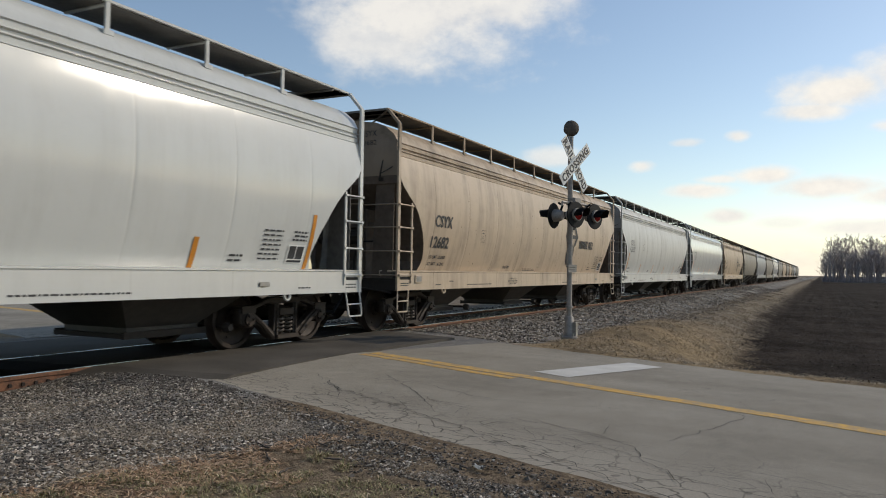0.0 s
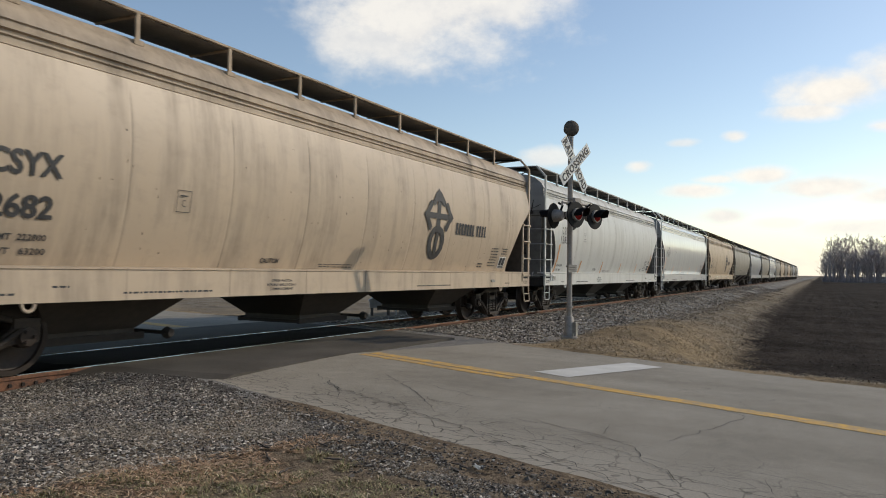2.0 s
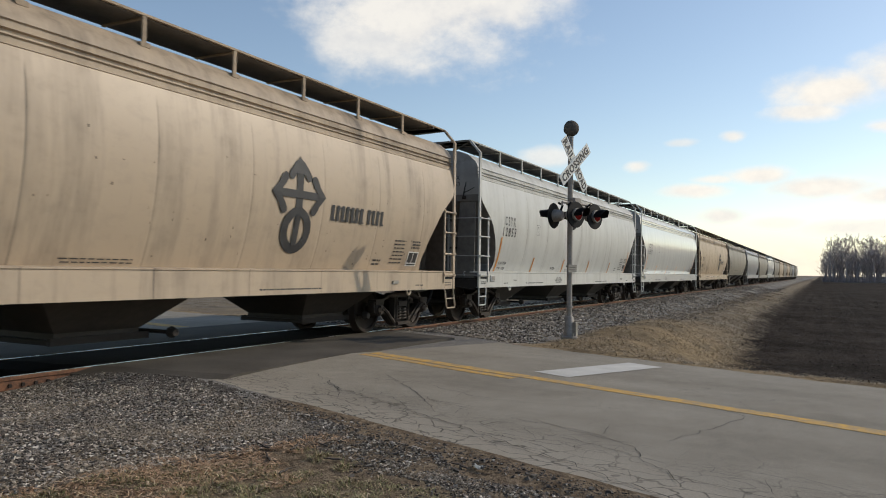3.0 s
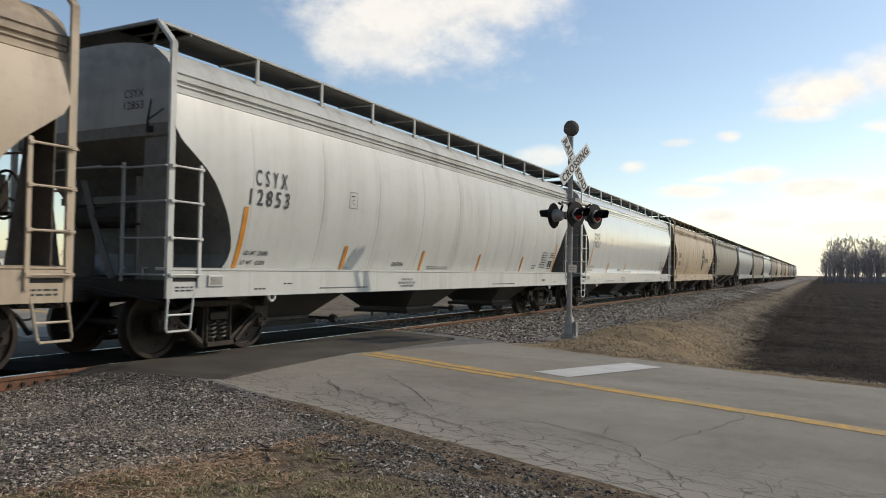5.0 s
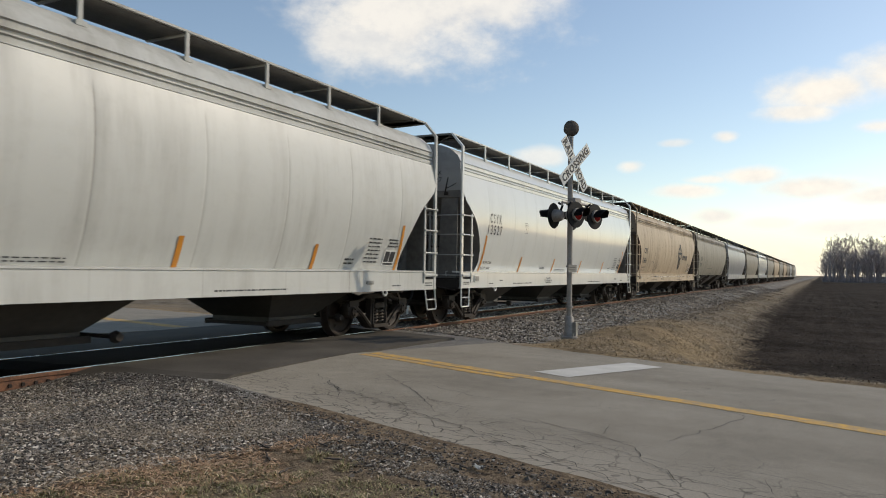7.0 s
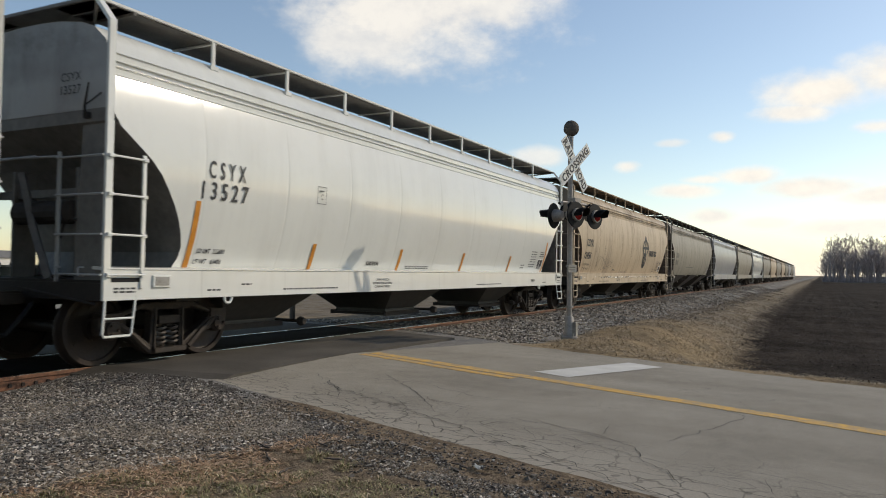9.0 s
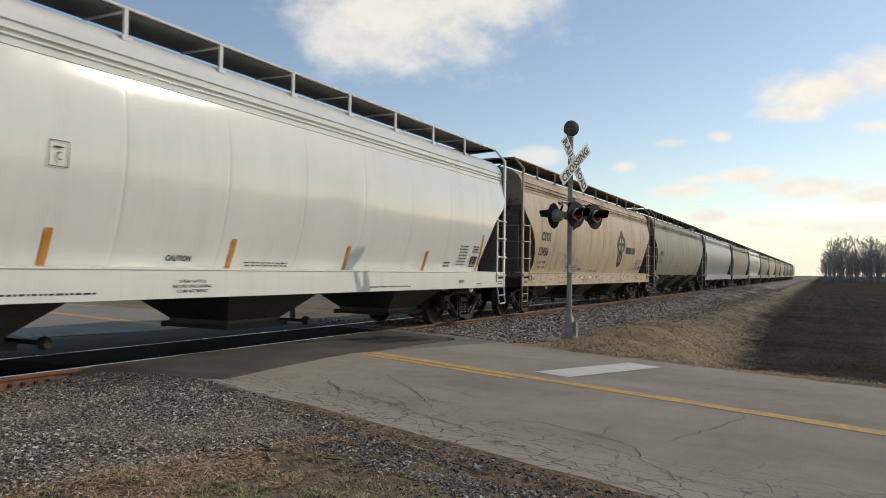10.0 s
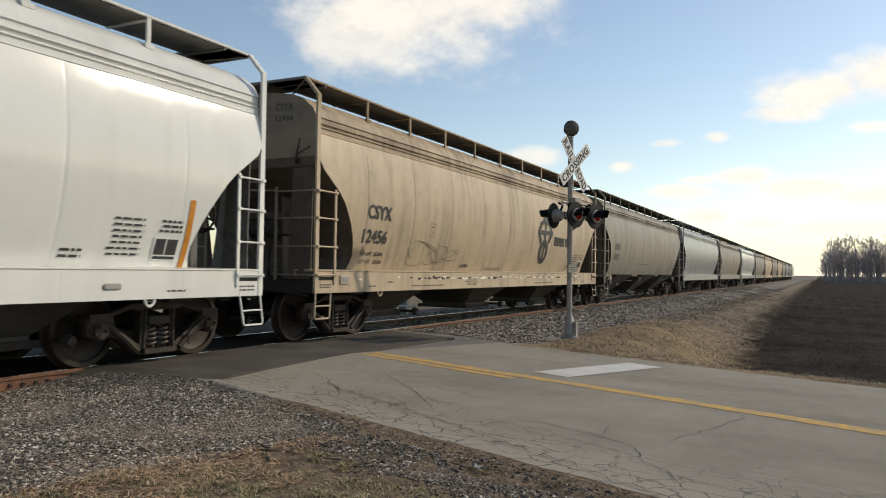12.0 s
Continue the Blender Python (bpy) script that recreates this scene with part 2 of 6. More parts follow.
def road_mat():
    m, n, l, p = nodes_of("worn_asphalt")
    v = coords(n, l)
    broad, mid, fine = noisy(n, l, v, 0.5, 5), noisy(n, l, v, 4, 5), noisy(n, l, v, 120, 2)
    lanes = noisy(n, l, coords(n, l, (1.2, 0.12, 1)), 1.0, 3)
    f = calc(n, l, "ADD", calc(n, l, "MULTIPLY", broad, 0.45), calc(n, l, "ADD", calc(n, l, "MULTIPLY", lanes, 0.35), calc(n, l, "MULTIPLY", mid, 0.2)))
    c = ramp(n, l, f, [(0.33, (0.205, 0.180, 0.144)), (0.5, (0.272, 0.242, 0.196)), (0.66, (0.335, 0.300, 0.246))])
    c = mixed(n, l, 0.5, c, ramp(n, l, fine, [(0.3, 0.4), (0.7, 1.4)]), "MULTIPLY")
    # hairline crazing
    vor = n.new("ShaderNodeTexVoronoi")
    vor.feature = "DISTANCE_TO_EDGE"
    vor.inputs["Scale"].default_value = 1.4
    wob = n.new("ShaderNodeVectorMath")
    wob.operation = "ADD"
    l.new(v, wob.inputs[0])
    nz = n.new("ShaderNodeTexNoise")
    nz.inputs["Scale"].default_value = 2.5
    l.new(v, nz.inputs["Vector"])
    sc = n.new("ShaderNodeVectorMath")
    sc.operation = "SCALE"
    sc.inputs[3].default_value = 0.5
    l.new(nz.outputs["Color"], sc.inputs[0])
    l.new(sc.outputs[0], wob.inputs[1])
    l.new(wob.outputs[0], vor.inputs["Vector"])
    hair = ramp(n, l, vor.outputs["Distance"], [(0.0, 1.0), (0.006, 0.0)])
    where = ramp(n, l, noisy(n, l, v, 0.45, 2), [(0.5, 0.0), (0.62, 0.5)])
    c = mixed(n, l, calc(n, l, "MULTIPLY", hair, where), c, (0.05, 0.046, 0.042))
    # dense crazing in the strip along the broken near edge
    pos = n.new("ShaderNodeNewGeometry").outputs["Position"]
    sp = n.new("ShaderNodeSeparateXYZ")
    l.new(pos, sp.inputs[0])
    off = calc(n, l, "SUBTRACT", sp.outputs[0], calc(n, l, "ADD", calc(n, l, "MULTIPLY", sp.outputs[1], 0.33), 7.11))
    edge = n.new("ShaderNodeMapRange")
    edge.inputs[1].default_value, edge.inputs[2].default_value = 1.5, 0.2
    l.new(calc(n, l, "ADD", off, calc(n, l, "MULTIPLY", calc(n, l, "SUBTRACT", broad, 0.5), 2.2)), edge.inputs[0])
    craze = n.new("ShaderNodeTexVoronoi")
    craze.feature = "DISTANCE_TO_EDGE"
    craze.inputs["Scale"].default_value = 5.5
    stretch = n.new("ShaderNodeVectorMath")
    stretch.operation = "MULTIPLY"
    stretch.inputs[1].default_value = (1.15, 0.6, 1.0)
    small = n.new("ShaderNodeVectorMath")
    small.operation = "MULTIPLY_ADD"
    small.inputs[1].default_value = (0.16, 0.16, 0.16)
    wave = n.new("ShaderNodeTexNoise")
    wave.inputs["Scale"].default_value = 5.0
    l.new(v, wave.inputs["Vector"])
    l.new(wave.outputs["Color"], small.inputs[0])
    l.new(v, small.inputs[2])
    l.new(small.outputs[0], stretch.inputs[0])
    l.new(stretch.outputs[0], craze.inputs["Vector"])
    # dust off the shoulder lies on the same strip
    dust = n.new("ShaderNodeMapRange")
    dust.inputs[1].default_value, dust.inputs[2].default_value, dust.inputs[4].default_value = 0.9, 0.1, 0.55
    l.new(calc(n, l, "ADD", off, calc(n, l, "MULTIPLY", calc(n, l, "SUBTRACT", mid, 0.5), 1.2)), dust.inputs[0])
    c = mixed(n, l, dust.outputs[0], c, (0.37, 0.325, 0.265))
    lines_ = ramp(n, l, craze.outputs["Distance"], [(0.0, 1.0), (0.016, 0.85), (0.034, 0.0)])
    c = mixed(n, l, calc(n, l, "MULTIPLY", calc(n, l, "MULTIPLY", lines_, edge.outputs[0]), ramp(n, l, mid, [(0.34, 0.15), (0.52, 0.95)])), c, (0.05, 0.044, 0.037))
    l.new(c, p.inputs["Base Color"])
    p.inputs["Roughness"].default_value = 0.85
    p.inputs["Specular IOR Level"].default_value = 0.15
    bumped(n, l, p, calc(n, l, "ADD", fine, calc(n, l, "MULTIPLY", mid, 0.5)), 0.35, 0.006)
    return m


M["road"] = road_mat()


def ground_mat():
    """One sheet: grey stone by the track, straw on the bank, dark ploughed soil, turf."""
    m, n, l, p = nodes_of("open_ground")
    g = n.new("ShaderNodeNewGeometry").outputs["Position"]
    sep = n.new("ShaderNodeSeparateXYZ")
    l.new(g, sep.inputs[0])
    x, y = sep.outputs[0], sep.outputs[1]
    mp = n.new("ShaderNodeMapping")
    l.new(g, mp.inputs[0])
    v = mp.outputs[0]
    n1, n2, n3, n4 = noisy(n, l, v, 0.35, 5), noisy(n, l, v, 2.2, 5), noisy(n, l, v, 14, 4), noisy(n, l, v, 60, 3)
    wob = calc(n, l, "MULTIPLY", calc(n, l, "SUBTRACT", n2, 0.5), 2.4)
    straw = ramp(n, l, n3, [(0.3, (0.19, 0.14, 0.085)), (0.5, (0.30, 0.222, 0.135)), (0.72, (0.40, 0.31, 0.20))])
    straw = mixed(n, l, ramp(n, l, n1, [(0.46, 0.0), (0.66, 0.7)]), straw, (0.14, 0.105, 0.068))
    straw = mixed(n, l, ramp(n, l, n2, [(0.54, 0.0), (0.68, 0.7)]), straw, (0.12, 0.09, 0.058))
    # further along, the bank is bare earth and old stone with little straw
    earth = ramp(n, l, n2, [(0.35, (0.085, 0.073, 0.061)), (0.5, (0.165, 0.148, 0.127)), (0.68, (0.27, 0.247, 0.217))])
    along = n.new("ShaderNodeMapRange")
    along.inputs[1].default_value, along.inputs[2].default_value, along.inputs[4].default_value = 18.0, 27.0, 0.6
    l.new(calc(n, l, "ADD", x, calc(n, l, "MULTIPLY", calc(n, l, "SUBTRACT", n1, 0.5), 14.0)), along.inputs[0])
    straw = mixed(n, l, along.outputs[0], straw, earth)
    soil = ramp(n, l, n3, [(0.3, (0.017, 0.013, 0.0108)), (0.6, (0.035, 0.0277, 0.0225)), (0.75, (0.056, 0.045, 0.037))])
    soil = mixed(n, l, ramp(n, l, n1, [(0.42, 0.0), (0.7, 0.7)]), soil, (0.064, 0.051, 0.041))
    stone = ramp(n, l, n4, [(0.3, (0.09, 0.083, 0.075)), (0.55, (0.23, 0.215, 0.197)), (0.75, (0.42, 0.40, 0.375))])
    turf = ramp(n, l, n3, [(0.3, (0.10, 0.073, 0.050)), (0.5, (0.178, 0.132, 0.09)), (0.7, (0.265, 0.205, 0.145))])
    yw = calc(n, l, "ADD", y, wob)
    xw = calc(n, l, "ADD", x, wob)

    def step(val, a, b):
        r = n.new("ShaderNodeMapRange")
        r.inputs[1].default_value, r.inputs[2].default_value = a, b
        l.new(val, r.inputs[0])
        return r.outputs[0]
    rise = calc(n, l, "ADD", calc(n, l, "MULTIPLY", step(x, 12.0, 38.0), 1.05), -7.2)
    low = calc(n, l, "SUBTRACT", calc(n, l, "ADD", y, calc(n, l, "ADD", calc(n, l, "MULTIPLY", wob, 0.75), calc(n, l, "MULTIPLY", calc(n, l, "SUBTRACT", n3, 0.5), 1.6))), rise)
    beyond = calc(n, l, "SUBTRACT", calc(n, l, "ADD", x, calc(n, l, "MULTIPLY", wob, 0.3)), calc(n, l, "MULTIPLY", y, 0.33))
    field = calc(n, l, "MULTIPLY", step(low, 0.45, -0.45), step(beyond, 15.7, 16.2))
    c = mixed(n, l, field, straw, soil)
    near = step(xw, 9.0, 7.0)
    c = mixed(n, l, calc(n, l, "MULTIPLY", near, step(y, 0.0, -1.0)), c, turf)
    bed = calc(n, l, "MULTIPLY", step(calc(n, l, "ADD", y, calc(n, l, "MULTIPLY", wob, 0.35)), -4.3, -3.5), step(yw, 4.5, 3.6))
    c = mixed(n, l, bed, c, stone)
    l.new(c, p.inputs["Base Color"])
    p.inputs["Roughness"].default_value = 1.0
    p.inputs["Specular IOR Level"].default_value = 0.03
    bumped(n, l, p, calc(n, l, "ADD", calc(n, l, "MULTIPLY", n3, 1.0), calc(n, l, "MULTIPLY", n4, 0.4)), 0.8, 0.06)
    return m


M["ground"] = ground_mat()


# ---- mesh helpers ----
def box(bm, x0, x1, y0, y1, z0, z1):
    v = [bm.verts.new(c) for c in ((x0, y0, z0), (x1, y0, z0), (x1, y1, z0), (x0, y1, z0), (x0, y0, z1), (x1, y0, z1), (x1, y1, z1), (x0, y1, z1))]
    for f in ((3, 2, 1, 0), (4, 5, 6, 7), (0, 1, 5, 4), (1, 2, 6, 5), (2, 3, 7, 6), (3, 0, 4, 7)):
        bm.faces.new([v[i] for i in f])
    return v


def tube(bm, pts, r, n=6, cap=True):
    """A bar of round section along a polyline; r may be one radius or one a point."""
    pts = [Vector(p) for p in pts]
    rs = r if isinstance(r, (list, tuple)) else [r] * len(pts)
    rings, side = [], None
    for i, p in enumerate(pts):
        d = (pts[min(i + 1, len(pts) - 1)] - pts[max(i - 1, 0)]).normalized()
        if side is None:
            side = d.cross(Vector((0, 0, 1)) if abs(d.z) < 0.9 else Vector((0, 1, 0))).normalized()
        side = (side - d * side.dot(d)).normalized()
        up = d.cross(side)
        rings.append([bm.verts.new(p + (side * math.cos(a) + up * math.sin(a)) * rs[i]) for a in (2 * math.pi * k / n for k in range(n))])
    for a, b in zip(rings, rings[1:]):
        for k in range(n):
            bm.faces.new((a[k], a[(k + 1) % n], b[(k + 1) % n], b[k]))
    if cap and n > 2:
        bm.faces.new(rings[0][::-1])
        bm.faces.new(rings[-1])


def lathe(bm, prof, n=24, axis="Y", at=(0, 0, 0)):
    """Turn a profile of (radius, along) round an axis."""
    rings = []
    for r, s in prof:
        ring = []
        for k in range(n):
            a = 2 * math.pi * k / n
            c, d = r * math.cos(a), r * math.sin(a)
            p = (c, s, d) if axis == "Y" else (c, d, s) if axis == "Z" else (s, c, d)
            ring.append(bm.verts.new(Vector(at) + Vector(p)))
        rings.append(ring)
    for a, b in zip(rings, rings[1:]):
        for k in range(n):
            bm.faces.new((a[k], a[(k + 1) % n], b[(k + 1) % n], b[k]))
    bm.faces.new(rings[0][::-1])
    bm.faces.new(rings[-1])


def plate(bm, loops, y0, y1):
    """A flat plate in x, z with holes, from y0 to y1."""
    edges = []
    for lp in loops:
        vs = [bm.verts.new((x, y0, z)) for x, z in lp]
        edges += [bm.edges.new((vs[i], vs[(i + 1) % len(vs)])) for i in range(len(vs))]
    made = bmesh.ops.triangle_fill(bm, use_beauty=True, use_dissolve=False, edges=edges)
    faces = [g for g in made["geom"] if isinstance(g, bmesh.types.BMFace)]
    ext = bmesh.ops.extrude_face_region(bm, geom=faces)
    for g in ext["geom"]:
        if isinstance(g, bmesh.types.BMVert):
            g.co.y = y1
    bmesh.ops.recalc_face_normals(bm, faces=bm.faces[:])


def mesh_of(name, bm, smooth=False, angle=35, fix=True):
    if fix:
        bmesh.ops.recalc_face_normals(bm, faces=bm.faces[:])
    me = bpy.data.meshes.new(name)
    bm.to_mesh(me)
    bm.free()
    if smooth:
        me.shade_smooth()
        me.set_sharp_from_angle(angle=radians(angle))
    return me


def piece(name, me, mat, parent, label="", m=None):
    """One mesh object under its thing; the paint sits on the object, so that meshes can be shared."""
    ob = new(name, me)
    if not me.materials:
        me.materials.append(None)
    ob.material_slots[0].link = "OBJECT"
    ob.material_slots[0].material = mat
    if parent is not None:
        ob.parent = parent
    if m is not None:
        ob.matrix_basis = m
    if label:
        ob["label"] = label
    return ob


def part(name, bm, mat, parent, label="", smooth=False, m=None):
    return piece(name, mesh_of(name, bm, smooth), mat, parent, label, m)


def empty(name, m=None):
    ob = new(name)
    ob.empty_display_size = 0.3
    if m is not None:
        ob.matrix_basis = m
    return ob


def from_arrays(name, verts, faces):
    me = bpy.data.meshes.new(name)
    me.from_pydata(verts, [], faces)
    me.update()
    return me


# ---- the lie of the land ----
def smooth(a, b, t):
    t = min(1.0, max(0.0, (t - a) / (b - a)))
    return t * t * (3 - 2 * t)


def road_z(y):
    return -0.012 * max(0.0, -y - 1.5) - 0.015 * max(0.0, y - 1.5)


def road_x(y):
    """The road's centre line, which meets the track at a slant."""
    return 9.45 + 0.33 * (y + 2.7)


HALF = 3.07


def field_edge(x):
    """Where the ploughed soil begins below the bank."""
    return -7.2 + 1.05 * smooth(12.0, 38.0, x) + 0.5 * smooth(60.0, 220.0, x)


def land_z(x, y):
    rz = road_z(y)
    off = abs(x - road_x(y)) * 0.95 - HALF
    # ballast shoulder along the track, falling to the bank
    ay = abs(y)
    bank = -0.20 - 0.10 * smooth(1.5, 3.6, ay) + 0.12 * smooth(12.5, 15.0, x) * (1 - smooth(2.4, 4.0, ay))
    if y < 0:
        far = smooth(13.0, 17.0, x)
        drop = (0.50 * far + 0.10 * (1 - far)) * smooth(4.8, 7.2, ay)
        mound = smooth(3.3, 4.5, ay) * (1 - smooth(5.2, 7.0, ay))
        z = bank - drop + 0.22 * mound * (1 - smooth(19, 27, x)) - 0.16 * smooth(2.2, 3.4, ay) * (1 - smooth(3.8, 5.0, ay)) * smooth(24, 30, x)
        if x < 7:
            z = -0.16 + 0.07 * smooth(2.2, 3.6, ay) - 0.03 * smooth(5, 9, ay)
    else:
        z = bank - 0.3 * smooth(4.0, 9.0, ay)
    k = smooth(0.3, 1.9, off)
    z = (rz - 0.030) * (1 - k) + z * k
    if off < -0.3:
        z = rz - 0.036
    return z


def relief(x, y):
    """Small bumps of the open ground and the furrows of the field."""
    if abs(x) > 90 or abs(y) > 60 or abs(y) < 1.6 or abs(x - road_x(y)) * 0.95 < HALF + 0.25:
        return 0.0
    soil = smooth(0.0, 0.5, field_edge(x) - y) * smooth(5.4, 6.2, x - road_x(y))
    bankside = 1.0 + 0.4 * smooth(13.5, 15.0, x) * (-8 < y < -3.4)
    z = (noise.noise(Vector((x * 0.8, y * 0.8, 0))) * 0.05 + noise.noise(Vector((x * 3, y * 3, 4))) * 0.018) * (1 + 0.6 * soil) * bankside
    return z + soil * (0.014 * math.sin(y * 7.5) * smooth(-12.5, -11.0, y) + 0.03 * noise.noise(Vector((x * 1.6, y * 2.2, 8))))


# ---- ground, road, track ----
def build_ground():
    def axis(lo, hi, near_lo, near_hi, step):
        a = list(np.arange(near_lo, near_hi + 1e-6, step))
        s, v = step, near_hi
        while v < hi:
            s *= 1.22
            v += s
            a.append(v)
        s, v = step, near_lo
        while v > lo:
            s *= 1.22
            v -= s
            a.insert(0, v)
        return a
    xs, ys = axis(-4200, 4200, -1.0, 40.0, 0.2), axis(-4200, 4200, -12.0, 6.0, 0.15)
    verts, faces, k = [], [], len(ys)
    for x in xs:
        for y in ys:
            z = land_z(x, y) + relief(x, y)
            verts.append((x, y, z))
    for i in range(len(xs) - 1):
        for j in range(k - 1):
            faces.append((i * k + j, (i + 1) * k + j, (i + 1) * k + j + 1, i * k + j + 1))
    me = from_arrays("ground", verts, faces)
    me.shade_smooth()
    tagged(piece("ground", me, M["ground"], None), "open farmland with dark ploughed soil and dead grass", "ground", kind="structure")


def strip(name, y0, y1, left, right, mat, lift, thick, parent=None, step=0.25, ragged=0.0, label=""):
    """A sheet laid along the road between two offsets from its centre line."""
    bm = bmesh.new()
    rows, n = [], max(2, int((y1 - y0) / step))
    for i in range(n + 1):
        y = y0 + (y1 - y0) * i / n
        row = []
        for s in range(7):
            o = left + (right - left) * s / 6
            if s in (0, 6):
                o += ragged * noise.noise(Vector((y * 2.1, s, 1.7))) + ragged * 0.5 * noise.noise(Vector((y * 8.0, s, 3.1)))
            crown = -0.012 * abs(o)
            yy = y - 0.313 * o
            if ragged > 0.09 and s == 0:
                crown -= 0.016
            row.append(bm.verts.new((road_x(y) + o * 0.95, yy, road_z(yy) + lift + crown * 0.6)))
        rows.append(row)
    for a, b in zip(rows, rows[1:]):
        for s in range(6):
            bm.faces.new((a[s], a[s + 1], b[s + 1], b[s]))
    ext = bmesh.ops.extrude_face_region(bm, geom=bm.faces[:])
    for g in ext["geom"]:
        if isinstance(g, bmesh.types.BMVert):
            g.co.z -= thick
    return part(name, bm, mat, parent, label)


build_ground()
road = tagged(strip("road", -40.0, -2.6, -HALF, HALF, M["road"], 0.0, 0.12, ragged=0.10, step=0.2), "grey worn two-lane asphalt road with cracks", "road", kind="structure")
tagged(strip("road_beyond", 2.8, 90.0, -HALF, HALF, M["road"], 0.0, 0.12, ragged=0.08, step=0.5), "grey asphalt road beyond the railway track", "road", kind="structure")


def crossing_apron():
    """Dark asphalt between the road and the rails, and the two slabs beside the far rail."""
    for ya, yb, surface in ((-2.68, -0.79, "asphalt_new"), (-0.65, 0.65, "rubber"), (0.79, 2.9, "asphalt_new")):
        bm = bmesh.new()
        rows = []
        for i in range(33):
            s = i / 32
            row = []
            for j in range(7):
                y = ya + (yb - ya) * j / 6
                lo, hi = 5.85 + 0.22 * (-y) + 0.06 * noise.noise(Vector((y * 3, 0, 0))), 13.1 + 0.25 * y + 0.1 * noise.noise(Vector((y * 3, 5, 0)))
                x = lo + (hi - lo) * s
                yy = y
                if ya < -2 and j == 0:
                    yy = y + 0.16 * math.sin(s * math.pi) + 0.02 * noise.noise(Vector((x * 4, 0, 0)))
                sag = -0.06 if i == 0 else 0.0
                row.append(bm.verts.new((x + 2.2 * sag, yy, road_z(yy) + 0.006 + sag + 0.008 * noise.noise(Vector((x, y * 2, 2))))))
            rows.append(row)
        for a, b in zip(rows, rows[1:]):
            for j in range(6):
                bm.faces.new((a[j], a[j + 1], b[j + 1], b[j]))
        ext = bmesh.ops.extrude_face_region(bm, geom=bm.faces[:])
        for g in ext["geom"]:
            if isinstance(g, bmesh.types.BMVert):
                g.co.z -= 0.2
        tagged(part("crossing_pavement", bm, M[surface], None), "dark patched asphalt apron at the rail crossing" if surface != "rubber" else "black rubber crossing panel between the rails", "pavement", kind="structure")


crossing_apron()
lines = tagged(empty("road_markings"), "yellow centre lines and white stop bar on asphalt", "road marking", kind="structure")
strip("yellow_line", -40.0, -2.72, -0.02, 0.19, M["yellow"], 0.004, 0.003, lines, ragged=0.028, step=0.05)
strip("yellow_line", -5.5, -2.75, -0.22, -0.08, M["yellow"], 0.004, 0.003, lines, ragged=0.028, step=0.05)
strip("yellow_line", 3.2, 60.0, -0.17, 0.17, M["yellow"], 0.004, 0.003, lines, ragged=0.02, step=0.5)


def stop_bar():
    bm = bmesh.new()
    a, b = Vector((8.99, -5.73, 0)), Vector((10.84, -6.52, 0))
    d = (b - a).normalized()
    w = Vector((-d.y, d.x, 0)) * 0.28
    rows = []
    for i in range(41):
        s = i / 40
        row = []
        for k in range(5):
            j = (k / 4 * 2 - 1)
            q = a.lerp(b, s) + w * j * (1 + 0.06 * noise.noise(Vector((s * 22, k, 0)))) + d * 0.03 * noise.noise(Vector((k, 9, 0)))
            o = (q.x - road_x(q.y)) / 1.05
            row.append(bm.verts.new((q.x, q.y, road_z(q.y) + 0.006 - 0.0072 * abs(o))))
        rows.append(row)
    for p, q in zip(rows, rows[1:]):
        for k in range(4):
            bm.faces.new((p[k], p[k + 1], q[k + 1], q[k]))
    part("stop_bar", bm, M["stopwhite"], lines, "white painted stop bar")


stop_bar()


def track():
    tr = tagged(empty("railway_track"), "single railway track with rusty rails on ballast", "railway track", kind="structure")
    sec = [(-0.07, -0.18), (0.07, -0.18), (0.07, -0.165), (0.012, -0.145), (0.010, -0.05), (0.036, -0.04), (0.036, -0.006), (0.028, 0.0), (-0.028, 0.0), (-0.036, -0.006), (-0.036, -0.04), (-0.010, -0.05), (-0.012, -0.145), (-0.07, -0.165)]
    xs = [-60, -20, 0, 6, 13, 40, 120, 400, 1600]
    for y in (-0.754, 0.754):
        bm, head = bmesh.new(), bmesh.new()
        rings = [[bm.verts.new((x, y + a, b)) for a, b in sec] for x in xs]
        for a, b in zip(rings, rings[1:]):
            for k in range(len(sec)):
                bm.faces.new((a[k], a[(k + 1) % len(sec)], b[(k + 1) % len(sec)], b[k]))
        r = part("rail", bm, M["rail"], tr)
        box(head, -60, 1600, y - 0.027, y + 0.027, 0.0005, 0.003)
        part("running_surface", head, M["shine"], r, "bright polished rail head")
    # bolted joint bars on the near rail
    for x0 in (4.75, 27.0):
        bm = bmesh.new()
        box(bm, x0, x0 + 0.92, -0.800, -0.766, -0.145, -0.05)
        j = part("joint_bar", bm, M["rail"], tr)
        for k in range(6):
            b2 = bmesh.new()
            lathe(b2, [(0.024, -0.818), (0.024, -0.80)], 6, "Y", (x0 + 0.08 + 0.152 * k, 0, -0.098))
            part("bolt", b2, M["wheel"], j)
    bm = bmesh.new()
    box(bm, -0.115, 0.115, -1.28, 1.28, -0.34, -0.175)
    bmesh.ops.bevel(bm, geom=bm.edges[:], offset=0.012, segments=1, affect="EDGES")
    me = mesh_of("tie", bm)
    for k in range(-10, 220):
        x = 0.53 * k
        if 5.6 < x < 13.4:
            continue
        piece("tie", me, M["tie"], tr, m=pose(x, random.uniform(-0.04, 0.04), random.uniform(-0.012, 0.004), 0, 0, random.uniform(-1.5, 1.5)))


track()

